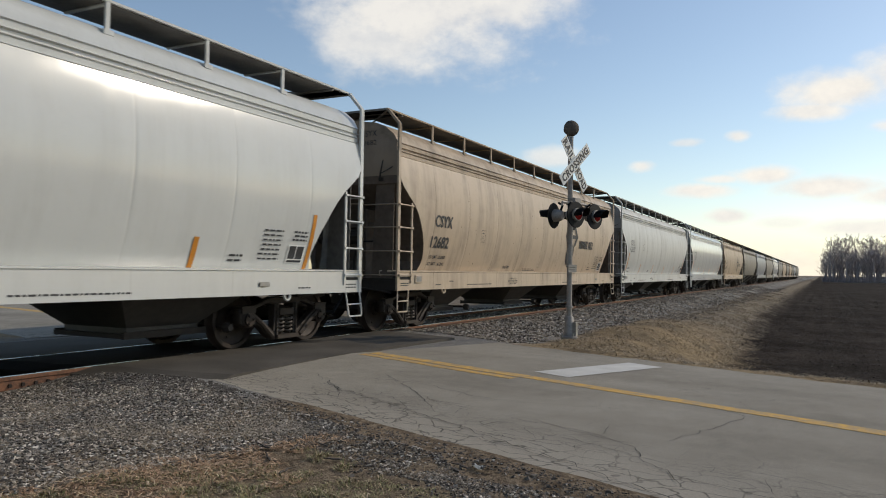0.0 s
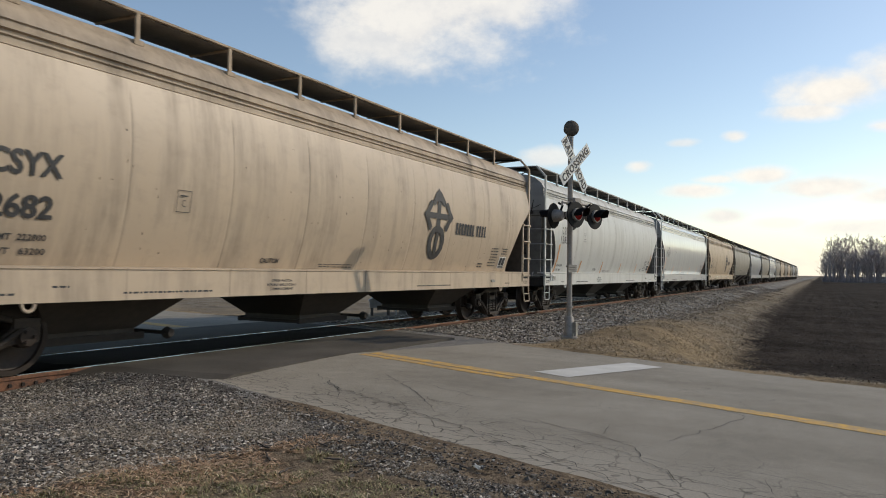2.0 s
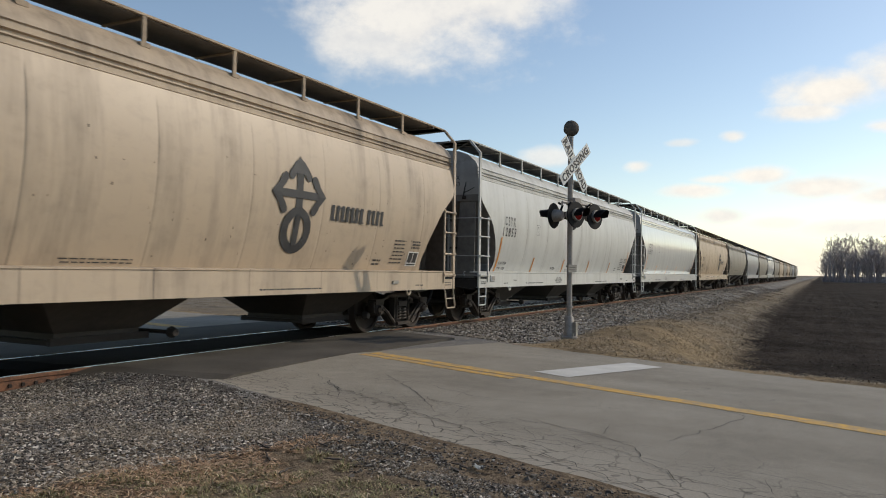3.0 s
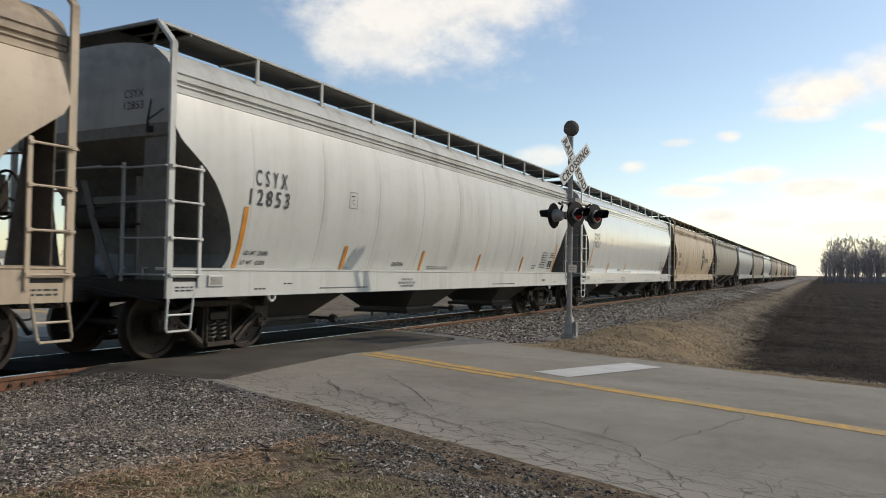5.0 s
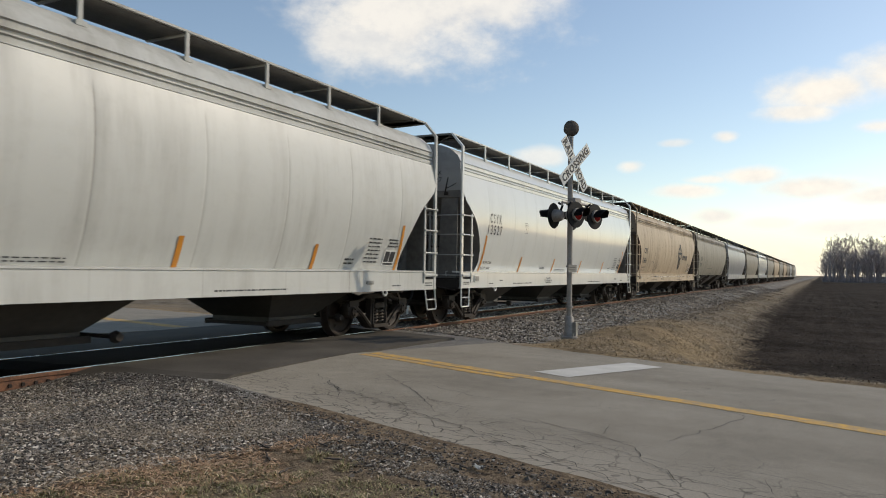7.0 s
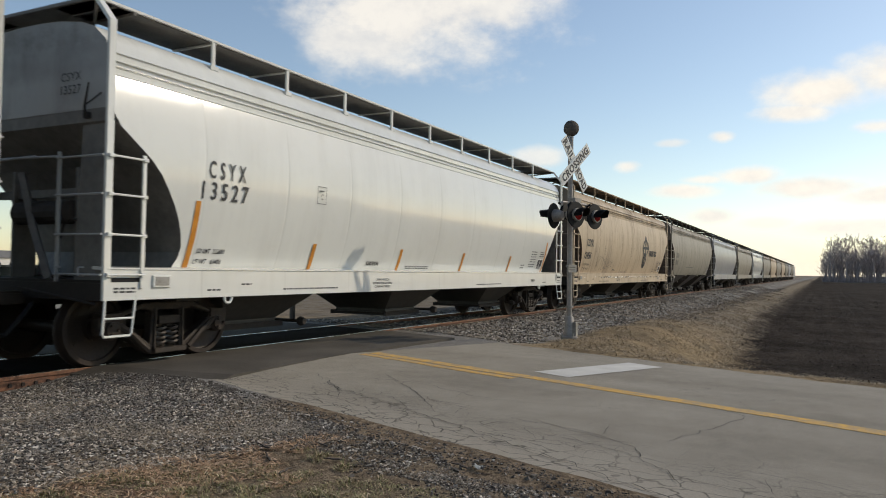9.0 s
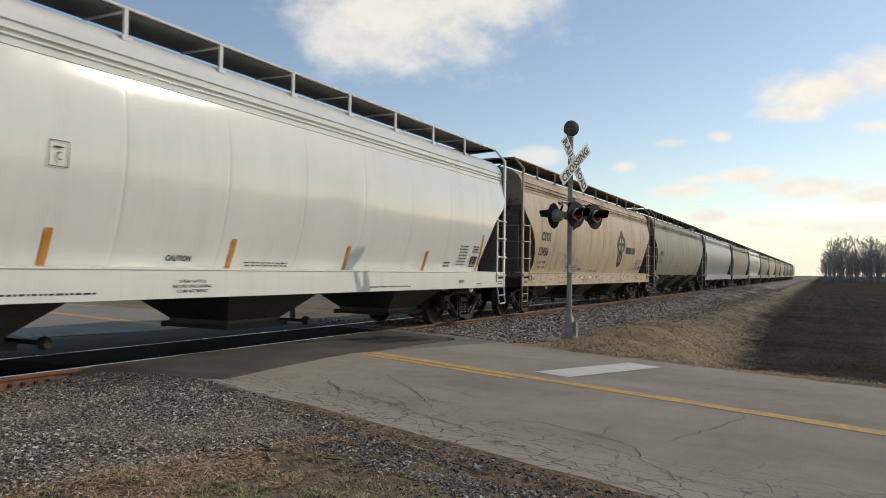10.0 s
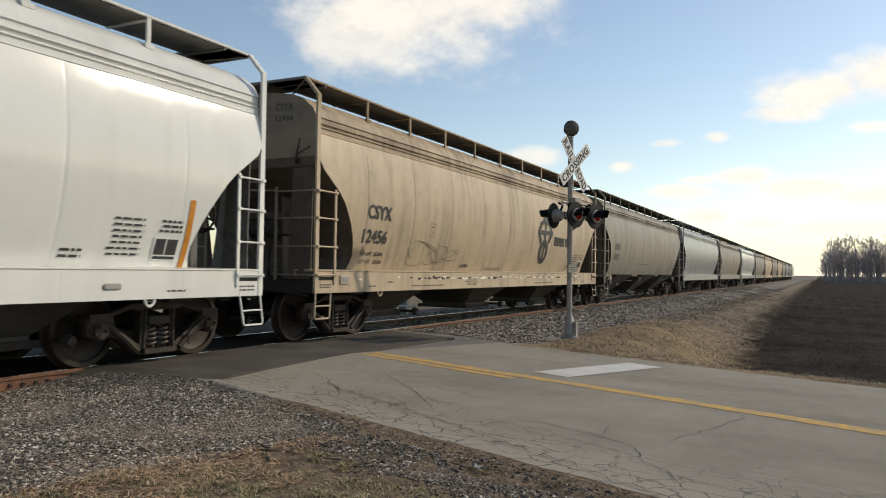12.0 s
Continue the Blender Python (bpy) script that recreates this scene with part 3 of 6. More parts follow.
# ---- the train ----
LEN = 16.40
STARTS = [-5.52, 12.20, 29.98, 47.69, 65.42] + [65.42 + 17.72 * k for k in range(1, 13)]
SEAMS = [1.45 + 1.6875 * k for k in range(9)]
PROFILE = [(1.280, 1.10), (1.385, 1.35), (1.482, 1.65), (1.560, 2.0), (1.604, 2.35), (1.612, 2.7), (1.590, 3.0), (1.553, 3.25), (1.515, 3.44),
           (1.524, 3.450), (1.500, 3.462), (1.503, 3.530), (1.526, 3.545), (1.488, 3.560), (1.486, 3.600), (1.524, 3.612), (1.486, 3.630),
           (1.490, 3.700), (1.512, 3.712), (1.492, 3.735), (1.42, 3.87), (1.22, 4.035), (1.0, 4.120), (0.6, 4.18), (0.3, 4.20), (0.0, 4.205)]
CUT = [(1.10, 1.10), (1.235, 1.15), (1.43, 1.235), (1.75, 1.13), (2.05, 0.96), (2.35, 0.74), (2.50, 0.60), (2.92, 0.03)]


def along(table, v):
    if v <= table[0][0]:
        return table[0][1]
    for (a, p), (b, q) in zip(table, table[1:]):
        if v <= b:
            return p + (q - p) * (v - a) / (b - a)
    return table[-1][1]


def side_y(z):
    return along([(z0, y0) for y0, z0 in PROFILE[:9]], z)


def fine_profile():
    out = []
    for (y0, z0), (y1, z1) in zip(PROFILE, PROFILE[1:]):
        out.append((y0, z0))
        if z0 < 3.4:
            out.append(((y0 + y1) / 2 + 0.003, (z0 + z1) / 2))
    out.append(PROFILE[-1])
    return out


def body_mesh():
    prof = fine_profile()
    full = [(-y, z) for y, z in prof] + [(y, z) for y, z in prof[-2::-1]]
    secs = [(0.0, 0.0), (0.35, 0.0), (0.8, 0.0), (1.15, 0.0)]
    for k, s in enumerate(SEAMS):
        secs += [(s - 0.05, 0.0), (s - 0.014, 0.002), (s, 0.006), (s + 0.014, 0.002), (s + 0.05, 0.0)]
        if k < 8:
            secs += [(s + 0.45, -0.006), (s + 0.844, -0.009), (s + 1.24, -0.006)]
    secs += [(LEN - p, i) for p, i in secs[3::-1]]
    bm = bmesh.new()
    rings = []
    for p, inset in secs:
        ring = []
        for y, z in full:
            c = along(CUT, z)
            x = p
            if p < 1.2:
                x = c + (1.39 - c) * p / 1.39
            elif p > LEN - 1.2:
                x = LEN - c - (1.39 - c) * (LEN - p) / 1.39
            w = inset * (math.sin(math.pi * min(1, max(0, (z - 1.1) / 2.35))) if z < 3.45 else 0.0)
            ring.append(bm.verts.new((x, y - math.copysign(w, y), z)))
        rings.append(ring)
    n = len(full)
    for a, b in zip(rings, rings[1:]):
        for k in range(n - 1):
            bm.faces.new((a[k], b[k], b[k + 1], a[k + 1]))
    return mesh_of("body", bm, True, 32)


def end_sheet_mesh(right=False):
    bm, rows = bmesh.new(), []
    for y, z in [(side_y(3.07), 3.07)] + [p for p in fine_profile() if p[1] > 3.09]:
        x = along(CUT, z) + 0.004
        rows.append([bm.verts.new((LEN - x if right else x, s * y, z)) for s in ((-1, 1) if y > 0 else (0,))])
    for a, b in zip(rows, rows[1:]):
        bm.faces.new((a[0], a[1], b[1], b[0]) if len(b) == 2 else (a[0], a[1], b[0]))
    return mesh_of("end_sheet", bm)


def slope_mesh(right=False):
    bm = bmesh.new()
    zs = [1.10, 1.235, 1.43, 1.75, 2.05, 2.35, 2.50, 2.92, 3.075]
    rows = []
    for z in zs:
        x = along(CUT, z) + 0.012
        y = side_y(z) - 0.004
        rows.append([bm.verts.new((LEN - x if right else x, s * y, z)) for s in (-1, -0.34, 0.34, 1)])
    for a, b in zip(rows, rows[1:]):
        for k in range(3):
            bm.faces.new((a[k], a[k + 1], b[k + 1], b[k]))
    return mesh_of("slope_sheet", bm)


def hopper_mesh(wide=1.45, top=1.16):
    bm = bmesh.new()
    rings = []
    for hx, hy, z in ((1.46, wide, top), (0.62, 0.62, 0.42), (0.62, 0.62, 0.30)):
        rings.append([bm.verts.new((sx * hx, sy * hy, z)) for sx, sy in ((-1, -1), (1, -1), (1, 1), (-1, 1))])
    for a, b in zip(rings, rings[1:]):
        for k in range(4):
            bm.faces.new((a[k], a[(k + 1) % 4], b[(k + 1) % 4], b[k]))
    bm.faces.new(rings[-1])
    return mesh_of("hopper", bm)


def outlet_mesh():
    bm = bmesh.new()
    box(bm, -0.72, 0.72, -0.70, -0.64, 0.28, 0.37)
    box(bm, -0.72, 0.72, 0.64, 0.70, 0.28, 0.37)
    box(bm, -0.74, -0.66, -0.68, 0.68, 0.29, 0.35)
    box(bm, 0.66, 1.02, -0.30, 0.30, 0.30, 0.34)
    tube(bm, [(0.86, -0.95, 0.36), (0.86, 0.95, 0.36)], 0.028, 8)
    for s in (-1, 1):
        lathe(bm, [(0.07, s * 0.93), (0.085, s * 0.97), (0.055, s * 1.05)], 8, "Y", (0.86, 0, 0.36))
    return mesh_of("outlet_gate", bm)


def sill_mesh():
    bm = bmesh.new()
    prof = [(-1.575, 0.845), (-1.575, 1.195), (-1.590, 1.203), (-1.590, 1.222), (-1.33, 1.235), (-1.33, 1.20), (-1.555, 1.19), (-1.555, 0.86), (-1.50, 0.86), (-1.50, 0.845)]
    rings = [[bm.verts.new((x, y, z)) for y, z in prof] for x in (0.0, 0.02, LEN / 2, LEN - 0.02, LEN)]
    for a, b in zip(rings, rings[1:]):
        for k in range(len(prof)):
            bm.faces.new((a[k], a[(k + 1) % len(prof)], b[(k + 1) % len(prof)], b[k]))
    bm.faces.new(rings[0][::-1])
    bm.faces.new(rings[-1])
    return mesh_of("side_sill", bm)


def post_mesh():
    """Corner post, cranked in at the top to carry the roof walk."""
    bm = bmesh.new()
    w = 0.045
    pts = [(-1.585, 0.845), (-1.585, 4.06), (-1.32, 4.365)]
    inn = [(-1.545, 0.845), (-1.545, 4.04), (-1.30, 4.325)]
    a = [bm.verts.new((-w, y, z)) for y, z in pts] + [bm.verts.new((-w, y, z)) for y, z in inn[::-1]]
    b = [bm.verts.new((w, y, z)) for y, z in pts] + [bm.verts.new((w, y, z)) for y, z in inn[::-1]]
    for f in ((0, 1, 4, 5), (1, 2, 3, 4)):
        bm.faces.new([a[i] for i in f])
        bm.faces.new([b[i] for i in f][::-1])
    for i in range(6):
        bm.faces.new((a[i], a[(i + 1) % 6], b[(i + 1) % 6], b[i]))
    return mesh_of("corner_post", bm)


RUNGS = (1.14, 1.60, 2.06, 2.50)


def side_ladder_mesh():
    bm = bmesh.new()
    box(bm, 0.455, 0.505, -1.60, -1.575, 0.98, 2.56)
    for z in RUNGS:
        tube(bm, [(-0.02, -1.615, z), (0.50, -1.615, z)], 0.014, 6)
        for x in (0.0, 0.48):
            box(bm, x - 0.03, x + 0.03, -1.625, -1.585, z - 0.02, z + 0.02)
    return mesh_of("side_ladder", bm)


def end_ladder_mesh():
    bm = bmesh.new()
    box(bm, -0.06, -0.03, -0.79, -0.75, 1.05, 2.58)
    for z in RUNGS:
        tube(bm, [(-0.075, -1.57, z), (-0.075, -0.76, z)], 0.014, 6)
    tube(bm, [(-0.075, -0.76, 2.52), (-0.06, 0.35, 2.55)], 0.014, 6)
    for y in (-1.2, -0.8):
        tube(bm, [(-0.02, y, 1.12), (-0.10, y - 0.02, 1.13), (-0.10, y - 0.02, 1.22), (-0.03, y - 0.02, 1.22)], 0.012, 5)
    return mesh_of("end_ladder", bm)


def stirrup_mesh():
    bm = bmesh.new()
    tube(bm, [(0.0, -1.565, 0.90), (-0.05, -1.59, 0.47), (-0.03, -1.59, 0.435), (0.32, -1.59, 0.435), (0.345, -1.59, 0.47), (0.42, -1.565, 0.90)], 0.016, 6)
    tube(bm, [(-0.035, -1.585, 0.64), (0.375, -1.585, 0.64)], 0.014, 6)
    return mesh_of("step", bm)


def walk_mesh():
    """Roof walk grating with bearers beneath."""
    bm = bmesh.new()
    box(bm, 0.0, LEN, -1.27, -0.52, 4.335, 4.355)
    for k in range(10):
        box(bm, 0.24 + 1.59 * k, 0.28 + 1.59 * k, -1.27, -0.52, 4.322, 4.335)
    return mesh_of("roof_walk", bm)


def walk_edge_mesh():
    bm = bmesh.new()
    box(bm, -0.045, LEN + 0.045, -1.315, -1.275, 4.345, 4.375)
    return mesh_of("walk_edge", bm)


def stanchion_mesh():
    bm = bmesh.new()
    box(bm, -0.03, 0.03, -1.31, -1.28, 3.96, 4.345)
    box(bm, -0.025, 0.025, -1.28, -0.54, 4.312, 4.332)
    box(bm, -0.07, 0.07, -1.335, -1.27, 3.95, 4.01)
    return mesh_of("walk_support", bm)


def crossover_mesh():
    bm = bmesh.new()
    box(bm, -0.04, 0.04, -1.31, 1.31, 4.335, 4.375)
    box(bm, 0.04, 0.50, -1.27, 1.27, 4.335, 4.35)
    box(bm, 0.50, 0.54, -1.31, 1.31, 4.30, 4.37)
    for s in (-1, 1):
        tube(bm, [(0.0, s * 1.29, 4.34), (0.52, s * 0.55, 4.20)], 0.02, 5)
    return mesh_of("crossover_walk", bm)


def hatch_mesh():
    bm = bmesh.new()
    for k in range(4):
        x0 = 0.6 + k * 3.88
        prof = [(-0.38, 4.17), (-0.36, 4.24), (-0.15, 4.275), (0.15, 4.275), (0.36, 4.24), (0.38, 4.17)]
        a, b = [bm.verts.new((x0, y, z)) for y, z in prof], [bm.verts.new((x0 + 3.7, y, z)) for y, z in prof]
        for i in range(5):
            bm.faces.new((a[i], a[i + 1], b[i + 1], b[i]))
        bm.faces.new(a)
        bm.faces.new(b[::-1])
    for k in range(16):
        x = 1.0 + k * 0.97
        box(bm, x - 0.04, x + 0.04, -0.42, 0.42, 4.19, 4.305)
    return mesh_of("hatch_cover", bm)


def one_box(name, *r):
    bm = bmesh.new()
    box(bm, *r)
    return mesh_of(name, bm)


def one_tube(name, pts, r, n=6):
    bm = bmesh.new()
    tube(bm, pts, r, n)
    return mesh_of(name, bm)


def underframe(car, slope):
    """Centre sill, an added light-blocking sheet, end platforms and sills, bolsters, the stout struts under the slope
    sheets, and the brake gear at the ends.
    """
    dark = M["under"]
    piece("centre_sill", shared("csill", lambda: one_box("centre_sill", 0.05, LEN - 0.05, -0.22, 0.22, 0.77, 1.02)), dark, car)
    # unseen sheet added below the open body to stop light leaking in
    piece("floor_sheet", shared("leak_block", lambda: one_box("floor_sheet", 1.45, LEN - 1.45, -1.34, 1.34, 1.09, 1.11)), dark, car)
    for right in (False, True):
        e, f = end_place(right), end_place(right, True)
        piece("end_sill", shared("esill", lambda: one_box("end_sill", 0.0, 0.12, -1.55, 1.55, 0.84, 1.04)), dark, car, m=e)
        piece("end_platform", shared("eplat", lambda: one_box("end_platform", 0.0, 1.5, -1.50, 1.50, 1.042, 1.075)), dark, car, m=e)
        piece("bolster", shared("bols", lambda: one_box("bolster", 1.15, 1.55, -1.45, 1.45, 0.80, 1.04)), dark, car, m=e)
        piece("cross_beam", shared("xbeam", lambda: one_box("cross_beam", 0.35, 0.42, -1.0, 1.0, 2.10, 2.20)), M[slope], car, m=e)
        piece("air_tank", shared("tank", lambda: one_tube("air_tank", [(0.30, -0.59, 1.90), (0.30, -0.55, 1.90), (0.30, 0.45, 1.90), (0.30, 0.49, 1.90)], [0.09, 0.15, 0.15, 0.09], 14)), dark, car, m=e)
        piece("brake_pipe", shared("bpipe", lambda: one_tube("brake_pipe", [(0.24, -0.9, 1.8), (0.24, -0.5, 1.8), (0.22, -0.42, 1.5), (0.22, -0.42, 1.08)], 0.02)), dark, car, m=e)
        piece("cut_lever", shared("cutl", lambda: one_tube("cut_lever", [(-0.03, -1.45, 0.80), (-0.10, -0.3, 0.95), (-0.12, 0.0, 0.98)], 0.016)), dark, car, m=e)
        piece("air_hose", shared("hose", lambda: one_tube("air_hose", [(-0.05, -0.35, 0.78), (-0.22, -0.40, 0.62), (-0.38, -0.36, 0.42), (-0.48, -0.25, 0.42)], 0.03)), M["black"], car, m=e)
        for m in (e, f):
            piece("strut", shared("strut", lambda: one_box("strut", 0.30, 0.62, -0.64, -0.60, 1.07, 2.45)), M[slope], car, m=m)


def end_panel_mesh():
    """Upright corner plate that stiffens the end, with its inner flange."""
    bm = bmesh.new()
    a = [bm.verts.new((0.075, y, z)) for y, z in ((-1.40, 1.075), (-0.92, 1.075), (-1.02, 3.06), (-1.42, 3.06))]
    f = bm.faces.new(a)
    g = bmesh.ops.extrude_face_region(bm, geom=[f])
    for q in g["geom"]:
        if isinstance(q, bmesh.types.BMVert):
            q.co.x += 0.02
    b = [bm.verts.new(p) for p in ((0.075, -0.915, 1.075), (0.32, -0.915, 1.075), (0.10, -1.015, 3.05), (0.075, -1.015, 3.05))]
    bm.faces.new(b)
    return mesh_of("end_panel", bm)


def brace_mesh():
    """Slanting stay from the end platform up to the slope sheet."""
    bm = bmesh.new()
    tube(bm, [(0.10, -0.42, 1.07), (0.16, 0.0, 1.75), (0.20, 0.30, 2.40)], 0.055, 4)
    return mesh_of("brace", bm)


def lever_mesh():
    """Forked lever rod on the upper end sheet."""
    bm = bmesh.new()
    tube(bm, [(-0.01, -1.14, 2.98), (-0.02, -1.15, 3.10), (-0.02, -1.21, 3.37)], [0.020, 0.017, 0.010], 6)
    tube(bm, [(-0.015, -1.155, 3.11), (-0.015, -1.30, 3.17), (-0.01, -1.42, 3.23)], 0.010, 5)
    box(bm, 0.0, 0.04, -1.19, -1.10, 2.96, 3.03)
    return mesh_of("lever", bm)


def coupler_mesh():
    bm = bmesh.new()
    box(bm, -0.40, 0.05, -0.10, 0.10, 0.76, 0.92)
    box(bm, -0.68, -0.38, -0.17, 0.13, 0.70, 0.98)
    box(bm, -0.74, -0.60, 0.02, 0.16, 0.72, 0.96)
    bmesh.ops.bevel(bm, geom=bm.edges[:], offset=0.03, segments=2, affect="EDGES")
    return mesh_of("coupler", bm)


def brake_wheel_mesh():
    bm = bmesh.new()
    n, R = 24, 0.28
    ring = [(0, R * math.cos(2 * math.pi * k / n), R * math.sin(2 * math.pi * k / n)) for k in range(n + 1)]
    tube(bm, ring, 0.018, 6)
    for k in range(4):
        a = math.pi * k / 2 + 0.4
        tube(bm, [(-0.03, 0, 0), (0, R * math.cos(a), R * math.sin(a))], 0.015, 5)
    box(bm, -0.30, -0.03, -0.13, 0.13, -0.25, 0.13)
    tube(bm, [(-0.2, 0.0, -0.2), (-0.2, 0.0, -0.85)], 0.02, 5)
    return mesh_of("brake_wheel", bm)


def side_frame_mesh():
    bm = bmesh.new()
    outer = [(-1.08, 0.60), (-1.06, 0.40), (-0.98, 0.36), (-0.78, 0.38), (-0.62, 0.34), (-0.40, 0.16), (-0.26, 0.11), (0.26, 0.11), (0.40, 0.16), (0.62, 0.34), (0.78, 0.38), (0.98, 0.36), (1.06, 0.40), (1.08, 0.60),
             (0.98, 0.66), (0.70, 0.68), (0.40, 0.78), (-0.40, 0.78), (-0.70, 0.68), (-0.98, 0.66)]
    mid = [(-0.20, 0.19), (-0.19, 0.68), (0.19, 0.68), (0.20, 0.19)]
    win = [(0.285, 0.24), (0.27, 0.67), (0.42, 0.70), (0.74, 0.61), (0.72, 0.54), (0.60, 0.46)]
    plate(bm, [outer, mid, win, [(-x, z) for x, z in win]], -1.075, -0.935)
    bmesh.ops.bevel(bm, geom=[e for e in bm.edges if len(e.link_faces) == 2 and e.calc_face_angle(0) > 1.0], offset=0.014, segments=1, affect="EDGES")
    # flanges round the windows and the spring seat
    box(bm, -0.26, 0.26, -1.14, -0.90, 0.13, 0.19)
    for s in (-1, 1):
        tube(bm, [(s * 0.34, -1.09, 0.17), (s * 0.60, -1.09, 0.39), (s * 0.84, -1.085, 0.54)], 0.038, 6)
        tube(bm, [(s * 0.235, -1.085, 0.18), (s * 0.225, -1.085, 0.70)], 0.022, 6)
        box(bm, s * 0.889 - 0.15, s * 0.889 + 0.15, -1.10, -0.92, 0.55, 0.66)
    return mesh_of("side_frame", bm, True, 40)


def spring_mesh():
    bm, n = bmesh.new(), 44
    pts = [(0.066 * math.cos(2 * math.pi * k / 10), -1.03 + 0.066 * math.sin(2 * math.pi * k / 10), 0.205 + 0.27 * k / n) for k in range(n + 1)]
    tube(bm, pts, 0.019, 6)
    return mesh_of("spring", bm, True, 60)


def bolster_mesh():
    bm = bmesh.new()
    rings = []
    for y, w, z0, z1 in ((-1.10, 0.17, 0.50, 0.60), (-0.92, 0.20, 0.47, 0.62), (-0.5, 0.24, 0.48, 0.70), (-0.2, 0.24, 0.50, 0.78), (0.2, 0.24, 0.50, 0.78), (0.5, 0.24, 0.48, 0.70), (0.92, 0.20, 0.47, 0.62), (1.10, 0.17, 0.50, 0.60)):
        rings.append([bm.verts.new(p) for p in ((-w, y, z0), (w, y, z0), (w, y, z1), (-w, y, z1))])
    for a, b in zip(rings, rings[1:]):
        for k in range(4):
            bm.faces.new((a[k], a[(k + 1) % 4], b[(k + 1) % 4], b[k]))
    bm.faces.new(rings[0][::-1])
    bm.faces.new(rings[-1])
    return mesh_of("truck", bm)


def brake_beam_mesh():
    bm = bmesh.new()
    tube(bm, [(0.36, -0.85, 0.40), (0.30, -0.4, 0.40), (0.28, 0.0, 0.40), (0.30, 0.4, 0.40), (0.36, 0.85, 0.40)], 0.045, 6)
    return mesh_of("brake_beam", bm)


def cap_mesh():
    bm = bmesh.new()
    lathe(bm, [(0.05, -0.90), (0.125, -0.92), (0.13, -1.08), (0.10, -1.10), (0.10, -1.13), (0.03, -1.135)], 14, "Y")
    for k in range(3):
        a = 2 * math.pi * k / 3
        lathe(bm, [(0.022, -1.155), (0.022, -1.12)], 6, "Y", (0.062 * math.cos(a), 0, 0.062 * math.sin(a)))
    return mesh_of("bearing_cap", bm, True, 35)


def wheelset_mesh():
    bm = bmesh.new()
    lathe(bm, [(0.075, -0.95), (0.075, 0.95)], 12, "Y")
    for s in (-1, 1):
        lathe(bm, [(0.10, s * 0.80), (0.135, s * 0.80), (0.14, s * 0.75), (0.22, s * 0.725), (0.34, s * 0.745), (0.385, s * 0.765), (0.390, s * 0.80), (0.448, s * 0.80),
                   (0.452, s * 0.79), (0.458, s * 0.70), (0.470, s * 0.685), (0.483, s * 0.675), (0.480, s * 0.66), (0.40, s * 0.66), (0.38, s * 0.70), (0.22, s * 0.68), (0.13, s * 0.64), (0.08, s * 0.64)], 40, "Y")
        # lightening marks and hub bolts, so that the turning shows
        for k in range(3):
            a = 2 * math.pi * k / 3 + 0.3
            box(bm, 0.28 * math.cos(a) - 0.03, 0.28 * math.cos(a) + 0.03, min(s * 0.73, s * 0.748), max(s * 0.73, s * 0.748), 0.28 * math.sin(a) - 0.015, 0.28 * math.sin(a) + 0.015)
    return mesh_of("wheelset", bm, True, 40)


def tread_mesh():
    bm = bmesh.new()
    for s in (-1, 1):
        lathe(bm, [(0.4535, s * 0.788), (0.4595, s * 0.703), (0.455, s * 0.703), (0.452, s * 0.788)], 40, "Y")
    return mesh_of("tread", bm, True, 60)


def text_on_side(name, words, x0, x1, z0, z1, mat, parent, spacing=1.0, plane=None, grow=0.0):
    """Stencilled words in a given breadth and height that follow the curve of the side."""
    cu = bpy.data.curves.new(name, "FONT")
    cu.body, cu.size, cu.space_character, cu.resolution_u, cu.offset = words, 0.3, spacing, 3, grow
    tmp = new("tmp", cu)
    me = bpy.data.meshes.new_from_object(tmp.evaluated_get(bpy.context.evaluated_depsgraph_get()))
    bpy.data.objects.remove(tmp)
    bpy.data.curves.remove(cu)
    xs, zs = [v.co.x for v in me.vertices], [v.co.y for v in me.vertices]
    lo, bot = min(xs), min(zs)
    sx, sz = (x1 - x0) / (max(xs) - lo), (z1 - z0) / (max(zs) - bot)
    for v in me.vertices:
        x, z = x0 + (v.co.x - lo) * sx, z0 + (v.co.y - bot) * sz
        v.co = (x, -side_y(z) - 0.010, z) if plane is None else plane(x, z)
    me.materials.clear()
    me.name = name
    return piece(name, me, mat, parent)


def decal(bm, x0, x1, z0, z1, n=4, lift=0.010, lean=0.0):
    """A thin patch laid on the side."""
    rows = []
    for i in range(n + 1):
        z = z0 + (z1 - z0) * i / n
        rows.append([bm.verts.new((x + lean * i / n, -side_y(z) - lift, z)) for x in (x0, (x0 + x1) / 2, x1)])
    for a, b in zip(rows, rows[1:]):
        for k in range(2):
            bm.faces.new((a[k], a[k + 1], b[k + 1], b[k]))


def bars(bm, x0, x1, zs, h, lift=0.010, seed=1):
    """Writing too small to read: broken bars."""
    r = random.Random(seed)
    for z in zs:
        x = x0 + r.uniform(0, 0.06)
        while x < x1:
            w = r.uniform(0.04, 0.13)
            decal(bm, x, min(x + w, x1), z, z + h, 1, lift)
            x += w + 0.025


